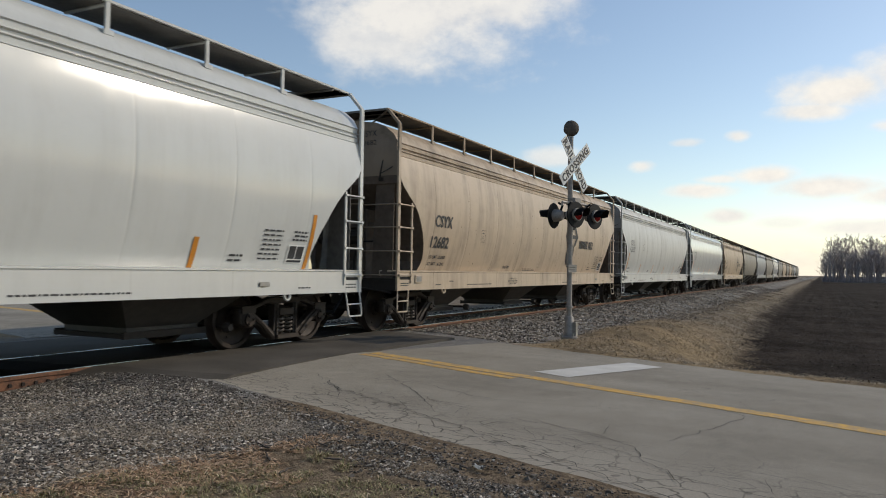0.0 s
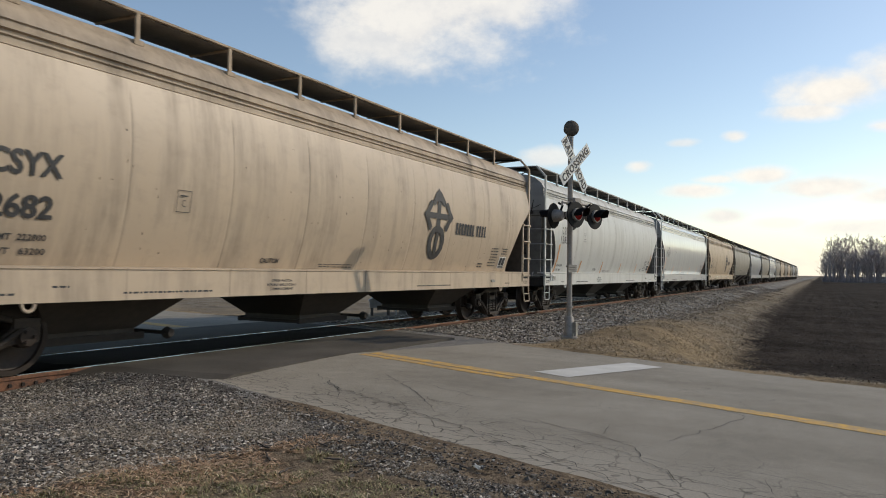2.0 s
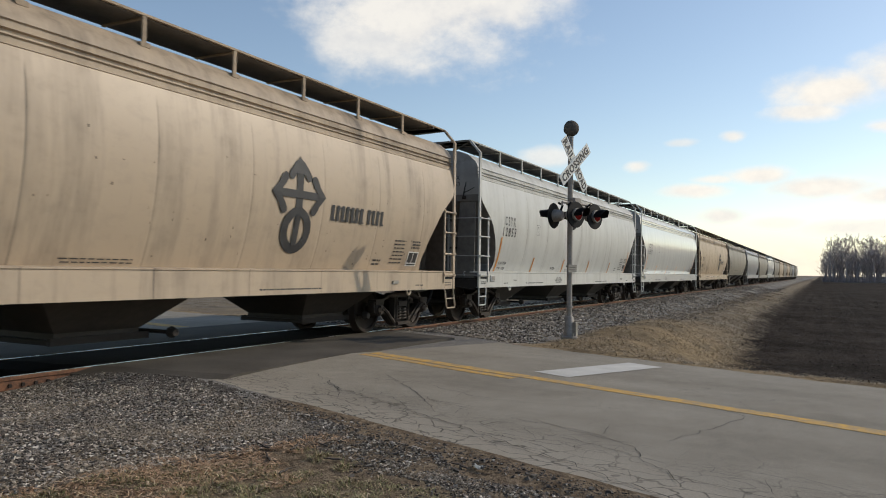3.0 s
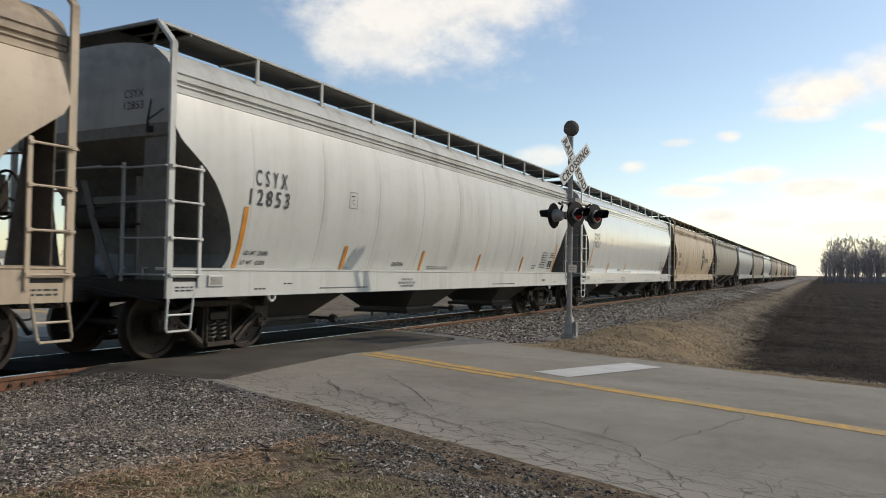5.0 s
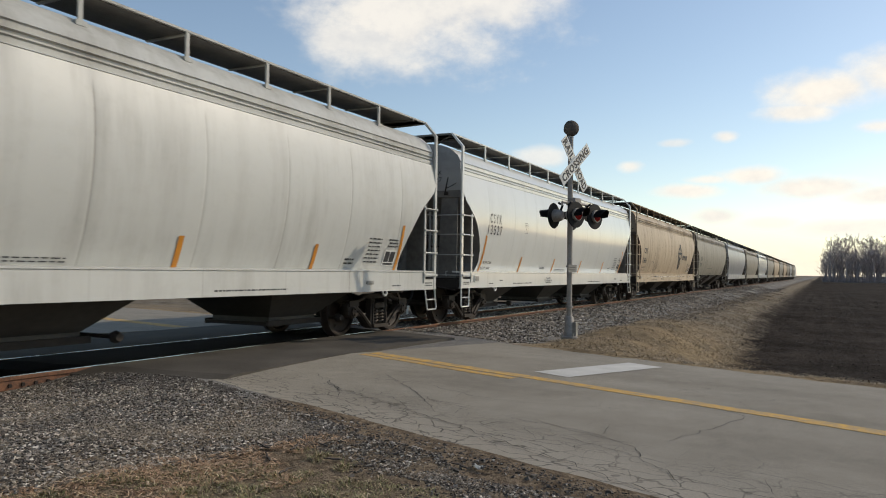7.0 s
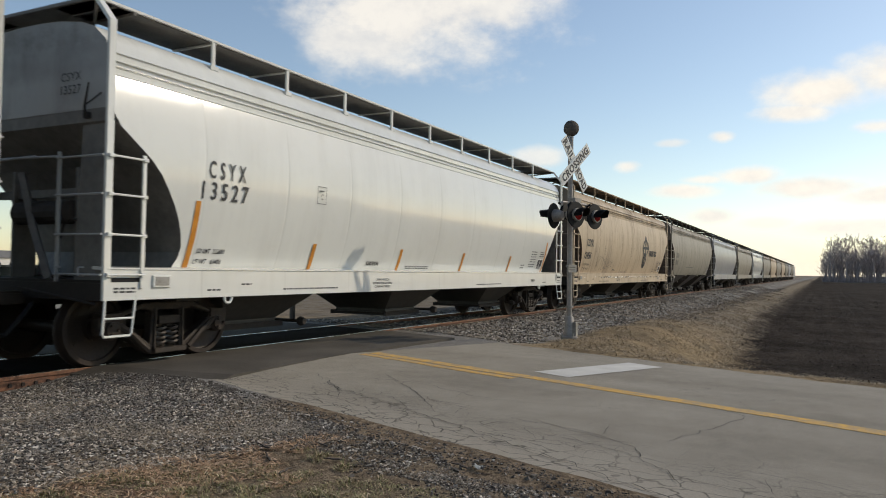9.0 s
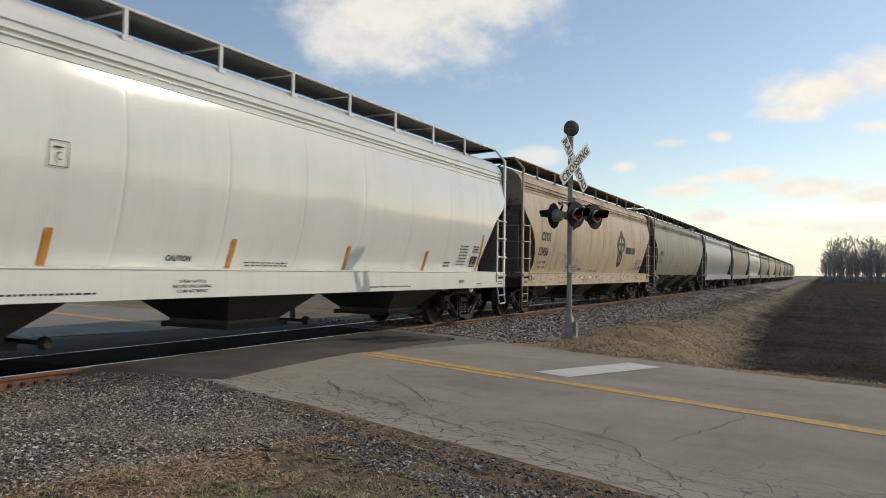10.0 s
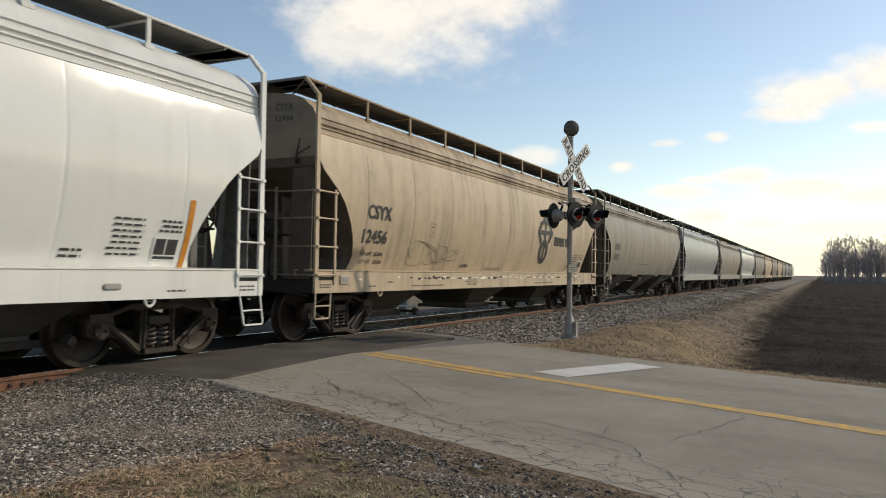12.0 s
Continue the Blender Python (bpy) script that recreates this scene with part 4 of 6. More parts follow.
def arrow_emblem(bm):
    """Three joined arrows with blunt barbs over a barred ring."""
    cx, step = 10.95, [0.010]

    def q(pts):
        step[0] += 0.0004
        bm.faces.new([bm.verts.new((cx + x, -side_y(z) - step[0], z)) for x, z in pts])

    def capsule(x0, z0, x1, z1, r):
        a0 = math.atan2(z1 - z0, x1 - x0)
        ends = [(x1, z1, a0 + math.pi * (k / 6 - 0.5)) for k in range(7)] + [(x0, z0, a0 + math.pi * (k / 6 + 0.5)) for k in range(7)]
        q([(x + r * math.cos(a), z + r * math.sin(a)) for x, z, a in ends])
    q([(0.0, 2.98), (-0.25, 2.68), (-0.08, 2.70), (0.08, 2.70), (0.25, 2.68)])
    q([(-0.08, 2.15), (0.08, 2.15), (0.08, 2.72), (-0.08, 2.72)])
    q([(-0.58, 2.325), (0.58, 2.325), (0.58, 2.445), (-0.58, 2.445)])
    for s in (-1, 1):
        capsule(s * 0.06, 2.84, s * 0.21, 2.67, 0.07)
        q([(s * 0.66, 2.385), (s * 0.36, 2.68), (s * 0.30, 2.62), (s * 0.46, 2.385)])
        q([(s * 0.66, 2.385), (s * 0.36, 2.09), (s * 0.30, 2.15), (s * 0.46, 2.385)])
        capsule(s * 0.42, 2.55, s * 0.36, 2.63, 0.07)
        capsule(s * 0.42, 2.22, s * 0.36, 2.14, 0.07)
    q([(-0.065, 1.60), (0.065, 1.60), (0.065, 2.08), (-0.065, 2.08)])
    n = 28
    for k in range(n):
        a, b = 2 * math.pi * k / n, 2 * math.pi * (k + 1) / n
        bm.faces.new([bm.verts.new((cx + x, -side_y(1.83 + z) - 0.010, 1.83 + z)) for x, z in (
            (0.36 * math.cos(a), 0.36 * math.sin(a)), (0.36 * math.cos(b), 0.36 * math.sin(b)), (0.20 * math.cos(b), 0.22 * math.sin(b)), (0.20 * math.cos(a), 0.22 * math.sin(a)))])


SHARED = {}


def shared(key, make):
    if key not in SHARED:
        SHARED[key] = make()
    return SHARED[key]


def end_place(right, far=False):
    """Where a part modelled at the near corner of the low-x end goes."""
    m = Matrix.Diagonal((-1 if right else 1, -1 if far else 1, 1, 1))
    return Matrix.Translation((LEN if right else 0, 0, 0)) @ m


WHEELS = []


def truck(car, x):
    t = piece("truck", shared("truck", bolster_mesh), M["cast"], car, m=pose(x, 0, 0))
    for s in (0, 180):
        piece("side_frame", shared("side_frame", side_frame_mesh), M["cast"], t, m=pose(0, 0, 0, 0, 0, s))
        for sx in (-0.10, 0.10):
            piece("spring", shared("spring", spring_mesh), M["spring"], t, m=pose(0, 0, 0, 0, 0, s) @ pose(sx, 0, 0))
        piece("brake_beam", shared("beam", brake_beam_mesh), M["cast"], t, m=pose(0, 0, 0, 0, 0, s))
        for dx in (-0.889, 0.889):
            piece("bearing_cap", shared("cap", cap_mesh), M["wheel"], t, m=pose(dx, 0, 0.46, 0, 0, s))
    for dx in (-0.889, 0.889):
        w = piece("wheelset", shared("wheelset", wheelset_mesh), M["wheel"], t, m=pose(dx, 0, 0.459))
        WHEELS.append((w, dx))
    return t


def hopper_car(paint, label, slope="slope", writing=None, emblem=False, stripes=False, number="", wide_letters=False, near=True, sill=True):
    car = tagged(empty("hopper_car"), label, "freight car", group="cars of the train")
    P = M[paint]
    piece("body", shared("body", body_mesh), P, car)
    for k in (False, True):
        piece("end_sheet", shared(("end", k), lambda: end_sheet_mesh(k)), M["end_tan" if paint in ("beige", "tan", "drab") else "end_grey"], car, "grimy flat end sheet with shade painted in")
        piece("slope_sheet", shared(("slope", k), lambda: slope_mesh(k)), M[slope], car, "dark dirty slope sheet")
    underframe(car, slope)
    for k in range(3):
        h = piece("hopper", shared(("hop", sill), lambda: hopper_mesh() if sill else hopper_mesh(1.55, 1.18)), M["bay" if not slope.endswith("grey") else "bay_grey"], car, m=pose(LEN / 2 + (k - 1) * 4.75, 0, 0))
        piece("outlet_gate", shared("gate", outlet_mesh), M["under"], h)
    for far in (False, True):
        f = Matrix.Diagonal((1, -1 if far else 1, 1, 1))
        if sill:
            piece("side_sill", shared("sill", sill_mesh), P, car, m=f)
        piece("roof_walk", shared("walk", walk_mesh), M["grating"], car, m=f)
        piece("walk_edge", shared("edge", walk_edge_mesh), P, car, m=f)
        for right in (False, True):
            e = end_place(right, far)
            piece("corner_post", shared("post", post_mesh), P, car, m=e)
            piece("side_ladder", shared("sladder", side_ladder_mesh), P, car, m=e)
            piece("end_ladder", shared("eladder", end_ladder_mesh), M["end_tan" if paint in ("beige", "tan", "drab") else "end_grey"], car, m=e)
            piece("step", shared("step", stirrup_mesh), P, car, m=e)
        for k in range(9):
            piece("walk_support", shared("stan", stanchion_mesh), P, car, m=pose(1.84 + 1.59 * k, 0, 0) @ f)
    for right in (False, True):
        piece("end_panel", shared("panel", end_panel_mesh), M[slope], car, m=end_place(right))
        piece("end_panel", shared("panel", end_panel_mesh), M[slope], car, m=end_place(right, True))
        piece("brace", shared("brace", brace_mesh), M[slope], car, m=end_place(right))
        piece("crossover_walk", shared("cross", crossover_mesh), M["grating"], car, m=end_place(right))
    for right, s in ((False, 0), (True, 180)):
        piece("coupler", shared("coupler", coupler_mesh), M["cast"], car, m=pose(LEN if right else 0, 0, 0, 0, 0, s))
    piece("lever", shared("lever", lever_mesh), M["under"], car, "dark forked lever rod")
    piece("hatch_cover", shared("hatch", hatch_mesh), P, car)
    piece("brake_wheel", shared("brake", brake_wheel_mesh), M["under"], car, m=pose(LEN + 0.05, -0.35, 2.05))
    for x in (1.37, LEN - 1.37):
        truck(car, x)
    if not near:
        return car
    ink, faint = M["ink"], M["faded"]
    if writing:
        if wide_letters:
            text_on_side("reporting_mark", writing, 1.505, 2.20, 2.415, 2.65, ink, car, 1.85, grow=0.004)
            text_on_side("car_number", number or "13540", 1.40, 2.27, 2.135, 2.37, ink, car, 1.5, grow=0.004)
            text_on_side("load_limit", "LD LMT  222800" if number != "13527" else "LD LMT  222600", 1.49, 2.00, 1.425, 1.49, ink, car, 1.05, grow=0.006)
            text_on_side("light_weight", "LT WT   63200" if number != "13527" else "LT WT   63400", 1.47, 1.98, 1.285, 1.35, ink, car, 1.05, grow=0.006)
        else:
            text_on_side("reporting_mark", writing, 1.47, 2.28, 2.15, 2.41, ink, car, 1.02, grow=0.008)
            text_on_side("car_number", number, 1.39, 2.22, 1.715, 1.965, ink, car, 1.0, grow=0.008)
            text_on_side("load_limit", "LD LMT  222800", 1.46, 2.20, 1.49, 1.56, ink, car, 1.05, grow=0.006)
            text_on_side("light_weight", "LT WT   63200", 1.48, 2.22, 1.345, 1.415, ink, car, 1.05, grow=0.006)
        EZ, EH = (3.43, 0.105) if wide_letters else (3.855, 0.12)
        text_on_side("caution_mark", "CAUTION", 5.63, 6.05, 1.315, 1.39, ink, car, 1.0, grow=0.010)
        text_on_side("end_marks", writing, 0.66, 1.02 + 0.6 * (EH - 0.105), EZ, EZ + EH, ink, car, 1.05, plane=lambda x, z: (0.022, -x, z))
        text_on_side("end_number", number or "13540", 0.66, 1.02 + 0.6 * (EH - 0.105), EZ - 0.155 - (EH - 0.105), EZ - 0.05 - (EH - 0.105) * 1.5, ink, car, 1.05, plane=lambda x, z: (0.022, -x, z))
    bm = bmesh.new()
    # plate square with its letter
    PZ = 2.42 if wide_letters else 2.07
    for x0, x1, z0, z1 in ((3.855, 3.864, PZ - 0.14, PZ + 0.14), (4.086, 4.095, PZ - 0.14, PZ + 0.14), (3.864, 4.086, PZ - 0.14, PZ - 0.131), (3.864, 4.086, PZ + 0.131, PZ + 0.14)):
        decal(bm, x0, x1, z0, z1, 2)
    bars(bm, 3.90, 4.05, (PZ + 0.06,), 0.018)
    bars(bm, 13.92, 14.40, (1.37, 1.44, 1.51, 1.58, 1.65, 1.72, 1.79), 0.024, seed=3)
    bars(bm, 14.62, 14.99, (1.67, 1.73, 1.79), 0.03, seed=4)
    bars(bm, 13.30, 13.62, (1.33, 1.40), 0.03, seed=5)
    bars(bm, 7.05, 8.05, (1.27, 1.31), 0.014, seed=6)
    tagged(part("stencil_block", bm, ink, car, "small dark stencilled lines"), kind="stuff")
    text_on_side("plate_letter", "C", 3.945, 4.005, PZ - 0.07, PZ + 0.02, ink, car)
    bm = bmesh.new()

    def on_sill(x0, x1, zs, h, seed):
        r = random.Random(seed)
        for z in zs:
            x = x0
            while x < x1:
                w = r.uniform(0.03, 0.1)
                box(bm, x, min(x + w, x1), -1.578, -1.574, z, z + h)
                x += w + 0.02
    on_sill(3.1, 4.5, (0.92,), 0.022, 7)
    for k, words in enumerate(("COMPARTMENT", "BEFORE UNLOADING", "OPEN HATCH")):
        half = (0.27, 0.33, 0.23)[k]
        text_on_side("hatch_notice", words, 5.92 - half, 5.92 + half, 0.915 + 0.062 * k, 0.955 + 0.062 * k, ink, car, 1.05, plane=lambda x, z: (x, -1.578, z), grow=0.006)
    on_sill(10.1, 11.6, (0.915,), 0.022, 9)
    on_sill(1.55, 1.8, (0.93,), 0.022, 10)
    on_sill(0.1, 0.4, (0.93, 0.97), 0.022, 11)
    on_sill(2.2, 2.4, (1.0,), 0.022, 12)
    on_sill(LEN - 1.7, LEN - 1.4, (0.93,), 0.022, 13)
    on_sill(LEN - 0.42, LEN - 0.12, (0.92, 0.97), 0.022, 14)
    tagged(part("sill_stencil", bm, ink, car, "small dark lines along the sill"), kind="stuff")
    bm = bmesh.new()
    decal(bm, 14.58, 14.99, 1.32, 1.61, 2)
    part("data_label", bm, M["label"], car, "white bordered data label")
    bm = bmesh.new()
    decal(bm, 14.61, 14.77, 1.39, 1.585, 2, 0.013)
    decal(bm, 14.79, 14.96, 1.39, 1.585, 2, 0.013)
    decal(bm, 14.61, 14.96, 1.335, 1.37, 1, 0.013)
    part("data_panel", bm, ink, car)
    bm = bmesh.new()
    box(bm, 0.64, 0.92, -1.60, -1.575, 0.985, 1.14)
    bmesh.ops.bevel(bm, geom=bm.edges[:], offset=0.008, segments=1, affect="EDGES")
    tagp = part("tag_holder", bm, P, car)
    bm = bmesh.new()
    box(bm, 0.675, 0.885, -1.604, -1.598, 1.01, 1.115)
    part("tag_plate", bm, M["galv"], tagp)
    bm = bmesh.new()
    box(bm, LEN - 2.62, LEN - 2.38, -1.60, -1.575, 0.97, 1.04)
    bmesh.ops.bevel(bm, geom=bm.edges[:], offset=0.012, segments=2, affect="EDGES")
    part("roping_staple", bm, M["galv"], car)
    # flat black plates on the sill paint the darkness inside its slots
    for x in (0.06, LEN - 0.46):
        bm = bmesh.new()
        box(bm, x, x + 0.40, -1.579, -1.574, 1.055, 1.105)
        part("slot_shade_plate", bm, M["black"], car, "black plate painting the dark of the slot behind the lowest rung")
    for x in (1.95, LEN - 1.95):
        bm = bmesh.new()
        tube(bm, [(x + 0.07 * math.cos(a), -1.56, 0.84 + 0.08 * math.sin(a)) for a in (math.pi + math.pi * k / 8 for k in range(9))], 0.02, 6)
        part("jacking_eye", bm, P, car)
    if emblem:
        bm = bmesh.new()
        arrow_emblem(bm)
        part("emblem", bm, M["ink"], car, "dark arrow emblem over a ring")
        bm = bmesh.new()
        x, r = 11.80, random.Random(5)
        for k in range(11):
            if k == 7:
                x += 0.10
            decal(bm, x, x + 0.085, 2.04, 2.30, 2)
            decal(bm, x, x + 0.12, 2.04 + 0.2 * (k % 2), 2.07 + 0.2 * (k % 2), 1, 0.012)
            x += 0.142
        part("owner_bars", bm, ink, car, "dark block lettering")
    if paint in ("beige", "tan"):
        # rust pits and scuffs
        bm, r = bmesh.new(), random.Random(77 if paint == "beige" else 78)
        for k in range(70):
            x, z = r.uniform(2.4, 15.2), r.choice((r.uniform(1.3, 2.0), r.gauss(2.45, 0.25)))
            w, h = r.uniform(0.006, 0.02), r.uniform(0.008, 0.035)
            decal(bm, x, x + w, z, z + h, 1, 0.0105)
        tagged(part("rust_pits", bm, M["wheel"], car, "small dark rust pits"), kind="stuff")
    if not writing and paint == "drab":
        bm = bmesh.new()
        for z in (2.15, 1.75):
            x, r = 1.5, random.Random(int(z * 100))
            for k in range(4):
                decal(bm, x, x + 0.13, z, z + 0.25, 2)
                x += 0.21
        bars(bm, 5.5, 8.2, (1.62,), 0.05, seed=21)
        tagged(part("faded_marks", bm, M["faded"], car, "faded block marks"), kind="stuff")
    if number == "12456":
        # flaking paint along the sill
        for mat_, seed in (("label", 5), ("wheel", 6)):
            bm, r = bmesh.new(), random.Random(seed)
            for k in range(75):
                x = r.gauss(7.5, 2.6) if seed == 5 else r.uniform(3.0, 14.5)
                x = min(15.5, max(1.2, x))
                w, h, z = r.uniform(0.03, 0.22), r.uniform(0.012, 0.05), r.uniform(1.04, 1.09)
                v = [bm.verts.new((x + w * a, -1.5775 - 0.0006 * (seed == 6), z + h * b)) for a, b in ((0, 0.3), (0.3, 0), (0.8, 0.1), (1, 0.6), (0.6, 1), (0.2, 0.8))]
                bm.faces.new(v)
            tagged(part("paint_flakes", bm, M[mat_], car, "chipped flaking sill paint"), kind="stuff")
        # faint looping scrawl
        bm, r = bmesh.new(), random.Random(31)
        for x0, w, h in ((3.55, 0.45, 0.42), (4.1, 0.3, 0.36), (4.45, 0.35, 0.3), (5.0, 0.4, 0.2)):
            prev = None
            p, q, ph = r.uniform(1.5, 2.6), r.uniform(1.2, 2.2), r.uniform(0, 6)
            for k in range(60):
                a = 2 * math.pi * k / 59
                x, z = x0 + w * math.sin(p * a + ph), 1.58 + h * 0.6 * math.cos(q * a)
                pair = [bm.verts.new((x + d, -side_y(z + d) - 0.010, z + d)) for d in (-0.005, 0.005)]
                if prev:
                    bm.faces.new((prev[0], prev[1], pair[1], pair[0]))
                prev = pair
        tagged(part("scrawl", bm, M["faded"], car, "faint grey scrawled loops"), kind="stuff")
    if stripes:
        for x, top in ((1.36, 2.10), (3.98, 1.64), (6.77, 1.64), (9.60, 1.64), (12.46 if writing else 12.68, 1.64), (15.10, 2.10)):
            bm = bmesh.new()
            decal(bm, x - 0.045, x + 0.045, 1.235, top, 6)
            part("reflective_stripe", bm, M["orange"], car, "orange reflective stripe")
    return car


CARS = [
    ("offwhite", "dulled white curved-side covered hopper car with orange stripes", "slope_grey", "", False, True, "", True),
    ("beige", "weathered beige curved-side covered hopper car with arrow emblem", "slope", "CSYX", True, False, "12682", False),
    ("grey", "pale grey curved-side covered hopper car with orange stripes", "slope_grey", "CSYX", False, True, "12853", True),
    ("white", "clean white curved-side covered hopper car with orange stripes", "slope_grey", "CSYX", False, True, "13527", True),
    ("tan", "dirty tan curved-side covered hopper car with arrow emblem", "slope", "CSYX", True, False, "12456", False),
    ("drab", "drab grey-tan covered hopper car with exposed sloping bays", "slope", None, False, False, "", False),
    ("silver", "silver grey covered hopper car far down the train", "slope", None, False, False, "", False),
    ("drab", "drab grey-tan covered hopper car far down the train", "slope", None, False, False, "", False),
    ("white", "white covered hopper car far down the train", "slope", None, False, False, "", False),
]
TRAIN = []
for i in range(17):
    if i < 9:
        paint, lab, slope, marks, emb, stri, num, wide = CARS[i]
        c = hopper_car(paint, lab, slope, marks, emb, stri, num, wide, near=i < 6, sill=i != 5)
    else:
        c = hopper_car(("drab", "tan", "drab", "tan", "drab", "silver", "drab", "grey")[i - 9], "dusty covered hopper car far down the train", "slope", near=False)
    TRAIN.append((c, STARTS[i]))


def gone(t):
    """Metres that the train has rolled after t seconds."""
    return 4.6632 * t + 0.0034 * t * t - 0.00038 * t ** 3


# ---- crossing signal ----
def crossing_signal():
    base = Vector((14.19, -4.335, -0.06))
    s = tagged(empty("crossing_signal", Matrix.Translation(base)), "grey railroad crossing signal mast with white crossbuck", "crossing signal")
    bm = bmesh.new()
    lathe(bm, [(0.053, 0.25), (0.053, 4.05)], 16, "Z")
    part("mast", bm, M["mast"], s, smooth=True)
    bm = bmesh.new()
    lathe(bm, [(0.17, 0.0), (0.17, 0.03), (0.12, 0.05), (0.095, 0.09), (0.085, 0.42), (0.07, 0.44)], 16, "Z")
    b = part("mast_base", bm, M["mast"], s, smooth=True)
    for k in range(4):
        a = math.pi / 4 + math.pi / 2 * k
        bm = bmesh.new()
        lathe(bm, [(0.018, -0.02), (0.018, 0.10)], 6, "Z", (0.15 * math.cos(a), 0.15 * math.sin(a), 0))
        part("anchor_bolt", bm, M["galv"], b)
    bm = bmesh.new()
    box(bm, -0.05, 0.10, -0.15, -0.07, 0.05, 0.32)
    bmesh.ops.bevel(bm, geom=bm.edges[:], offset=0.012, segments=2, affect="EDGES")
    part("junction_box", bm, M["galv"], s)
    for z in (0.62, 1.42):
        bm = bmesh.new()
        lathe(bm, [(0.062, z - 0.02), (0.075, z - 0.015), (0.075, z + 0.015), (0.062, z + 0.02)], 14, "Z")
        part("band", bm, M["galv"], s)
    # crossbuck
    turn = pose(-0.01, -0.02, 3.44, 0, 0, -17)
    for k, (ang, words) in enumerate(((-45, "RAILROAD"), (45, "CROSSING"))):
        bm = bmesh.new()
        box(bm, -0.61, 0.61, -0.004, 0.004, -0.115, 0.115)
        bmesh.ops.bevel(bm, geom=bm.edges[:], offset=0.003, segments=1, affect="EDGES")
        bl = part("crossbuck_blade", bm, M["signwhite"], s, "white blade with black lettering", m=turn @ pose(0, -0.078 - 0.014 * k, 0, 0, 6 - ang, 0))
        if k:
            text_on_side("blade_lettering", "CROSSING", -0.55, 0.55, -0.08, 0.08, M["ink"], bl, 1.1, grow=0.012, plane=lambda x, z: (x, -0.006, z))
        else:
            text_on_side("blade_lettering", "RAIL", -0.57, -0.13, -0.08, 0.08, M["ink"], bl, 1.1, grow=0.012, plane=lambda x, z: (x, -0.006, z))
            text_on_side("blade_lettering", "ROAD", 0.12, 0.58, -0.08, 0.08, M["ink"], bl, 1.1, grow=0.012, plane=lambda x, z: (x, -0.006, z))
    # arm and lamp units
    arm = pose(0, 0, 2.66, 0, 0, -18) @ pose(0, -0.10, 0)
    bm = bmesh.new()
    tube(bm, [(-0.42, 0, -0.06), (-0.40, 0, 0.0), (0.40, 0, 0.0), (0.42, 0, -0.06)], 0.026, 8)
    box(bm, -0.10, 0.10, -0.09, 0.09, -0.06, 0.10)
    box(bm, -0.05, 0.05, 0.0, 0.16, -0.03, 0.05)
    part("crossarm", bm, M["mast"], s, m=arm)
    for x, front, aim in ((-0.32, True, -6), (0.32, True, -2), (-0.32, False, 190), (0.32, False, 190)):
        m = arm @ pose(x, -0.26 if front else 0.26, -0.25, 0, 0, aim)
        bm = bmesh.new()
        lathe(bm, [(0.03, 0.012), (0.245, 0.012), (0.254, 0.0), (0.245, -0.012), (0.13, -0.014)], 28, "Y")
        u = part("signal_background", bm, M["black"], s, "round black background disc", smooth=True, m=m)
        bm = bmesh.new()
        lathe(bm, [(0.03, 0.20), (0.09, 0.19), (0.115, 0.12), (0.125, 0.01), (0.125, -0.06), (0.11, -0.065)], 20, "Y")
        part("lamp_housing", bm, M["mast"], u, smooth=True)
        bm = bmesh.new()
        lathe(bm, [(0.104, -0.066), (0.09, -0.085), (0.05, -0.098), (0.01, -0.102)], 20, "Y")
        part("lens", bm, M["lens"], u, "unlit red lens", smooth=True)
        bm = bmesh.new()
        n = 14
        top = [(math.radians(a)) for a in np.linspace(-15, 195, n)]
        rows = []
        for y, r, dz in ((-0.06, 0.128, 0), (-0.16, 0.125, 0.0), (-0.24, 0.108, 0.01)):
            rows.append([bm.verts.new((r * math.cos(a), y - 0.06 * max(0, math.sin(a)), r * math.sin(a) + dz)) for a in top])
        for a, b in zip(rows, rows[1:]):
            for k in range(n - 1):
                bm.faces.new((a[k], a[k + 1], b[k + 1], b[k]))
        bmesh.ops.solidify(bm, geom=bm.faces[:], thickness=0.006)
        part("hood", bm, M["black"], u, smooth=True)
        bm = bmesh.new()
        tube(bm, [(0, 0.15, 0.10), (0, 0.19, 0.20), (0, 0.10, 0.25)], 0.024, 6)
        part("bracket", bm, M["black"], u)
    # bell
    bm = bmesh.new()
    lathe(bm, [(0.02, 0.16), (0.10, 0.15), (0.11, 0.03), (0.115, 0.0)], 18, "Y")
    box(bm, -0.05, 0.05, -0.02, 0.10, -0.20, -0.08)
    bell = part("bell", bm, M["black"], s, "dark crossing bell", smooth=True, m=pose(0, 0, 4.16, 0, 0, -52))
    bm = bmesh.new()
    lathe(bm, [(0.155, -0.02), (0.16, -0.03), (0.15, -0.06), (0.11, -0.09), (0.05, -0.105), (0.01, -0.108)], 24, "Y")
    part("gong", bm, M["post"], bell, smooth=True)
    bm = bmesh.new()
    lathe(bm, [(0.062, 4.02), (0.075, 4.03), (0.075, 4.09), (0.05, 4.10)], 12, "Z")
    part("mast_cap", bm, M["galv"], s)
    bm = bmesh.new()
    box(bm, -0.13, 0.13, -0.073, -0.066, 1.30, 1.45)
    pl = part("notice_plate", bm, M["galv"], s, "small pale notice plate", m=pose(0.0, 0, 0.0, 0, 0, -20))
    bm = bmesh.new()
    box(bm, -0.10, 0.10, -0.075, -0.072, 1.39, 1.41)
    box(bm, -0.10, 0.06, -0.075, -0.072, 1.34, 1.36)
    part("notice_bars", bm, M["faded"], pl)


crossing_signal()


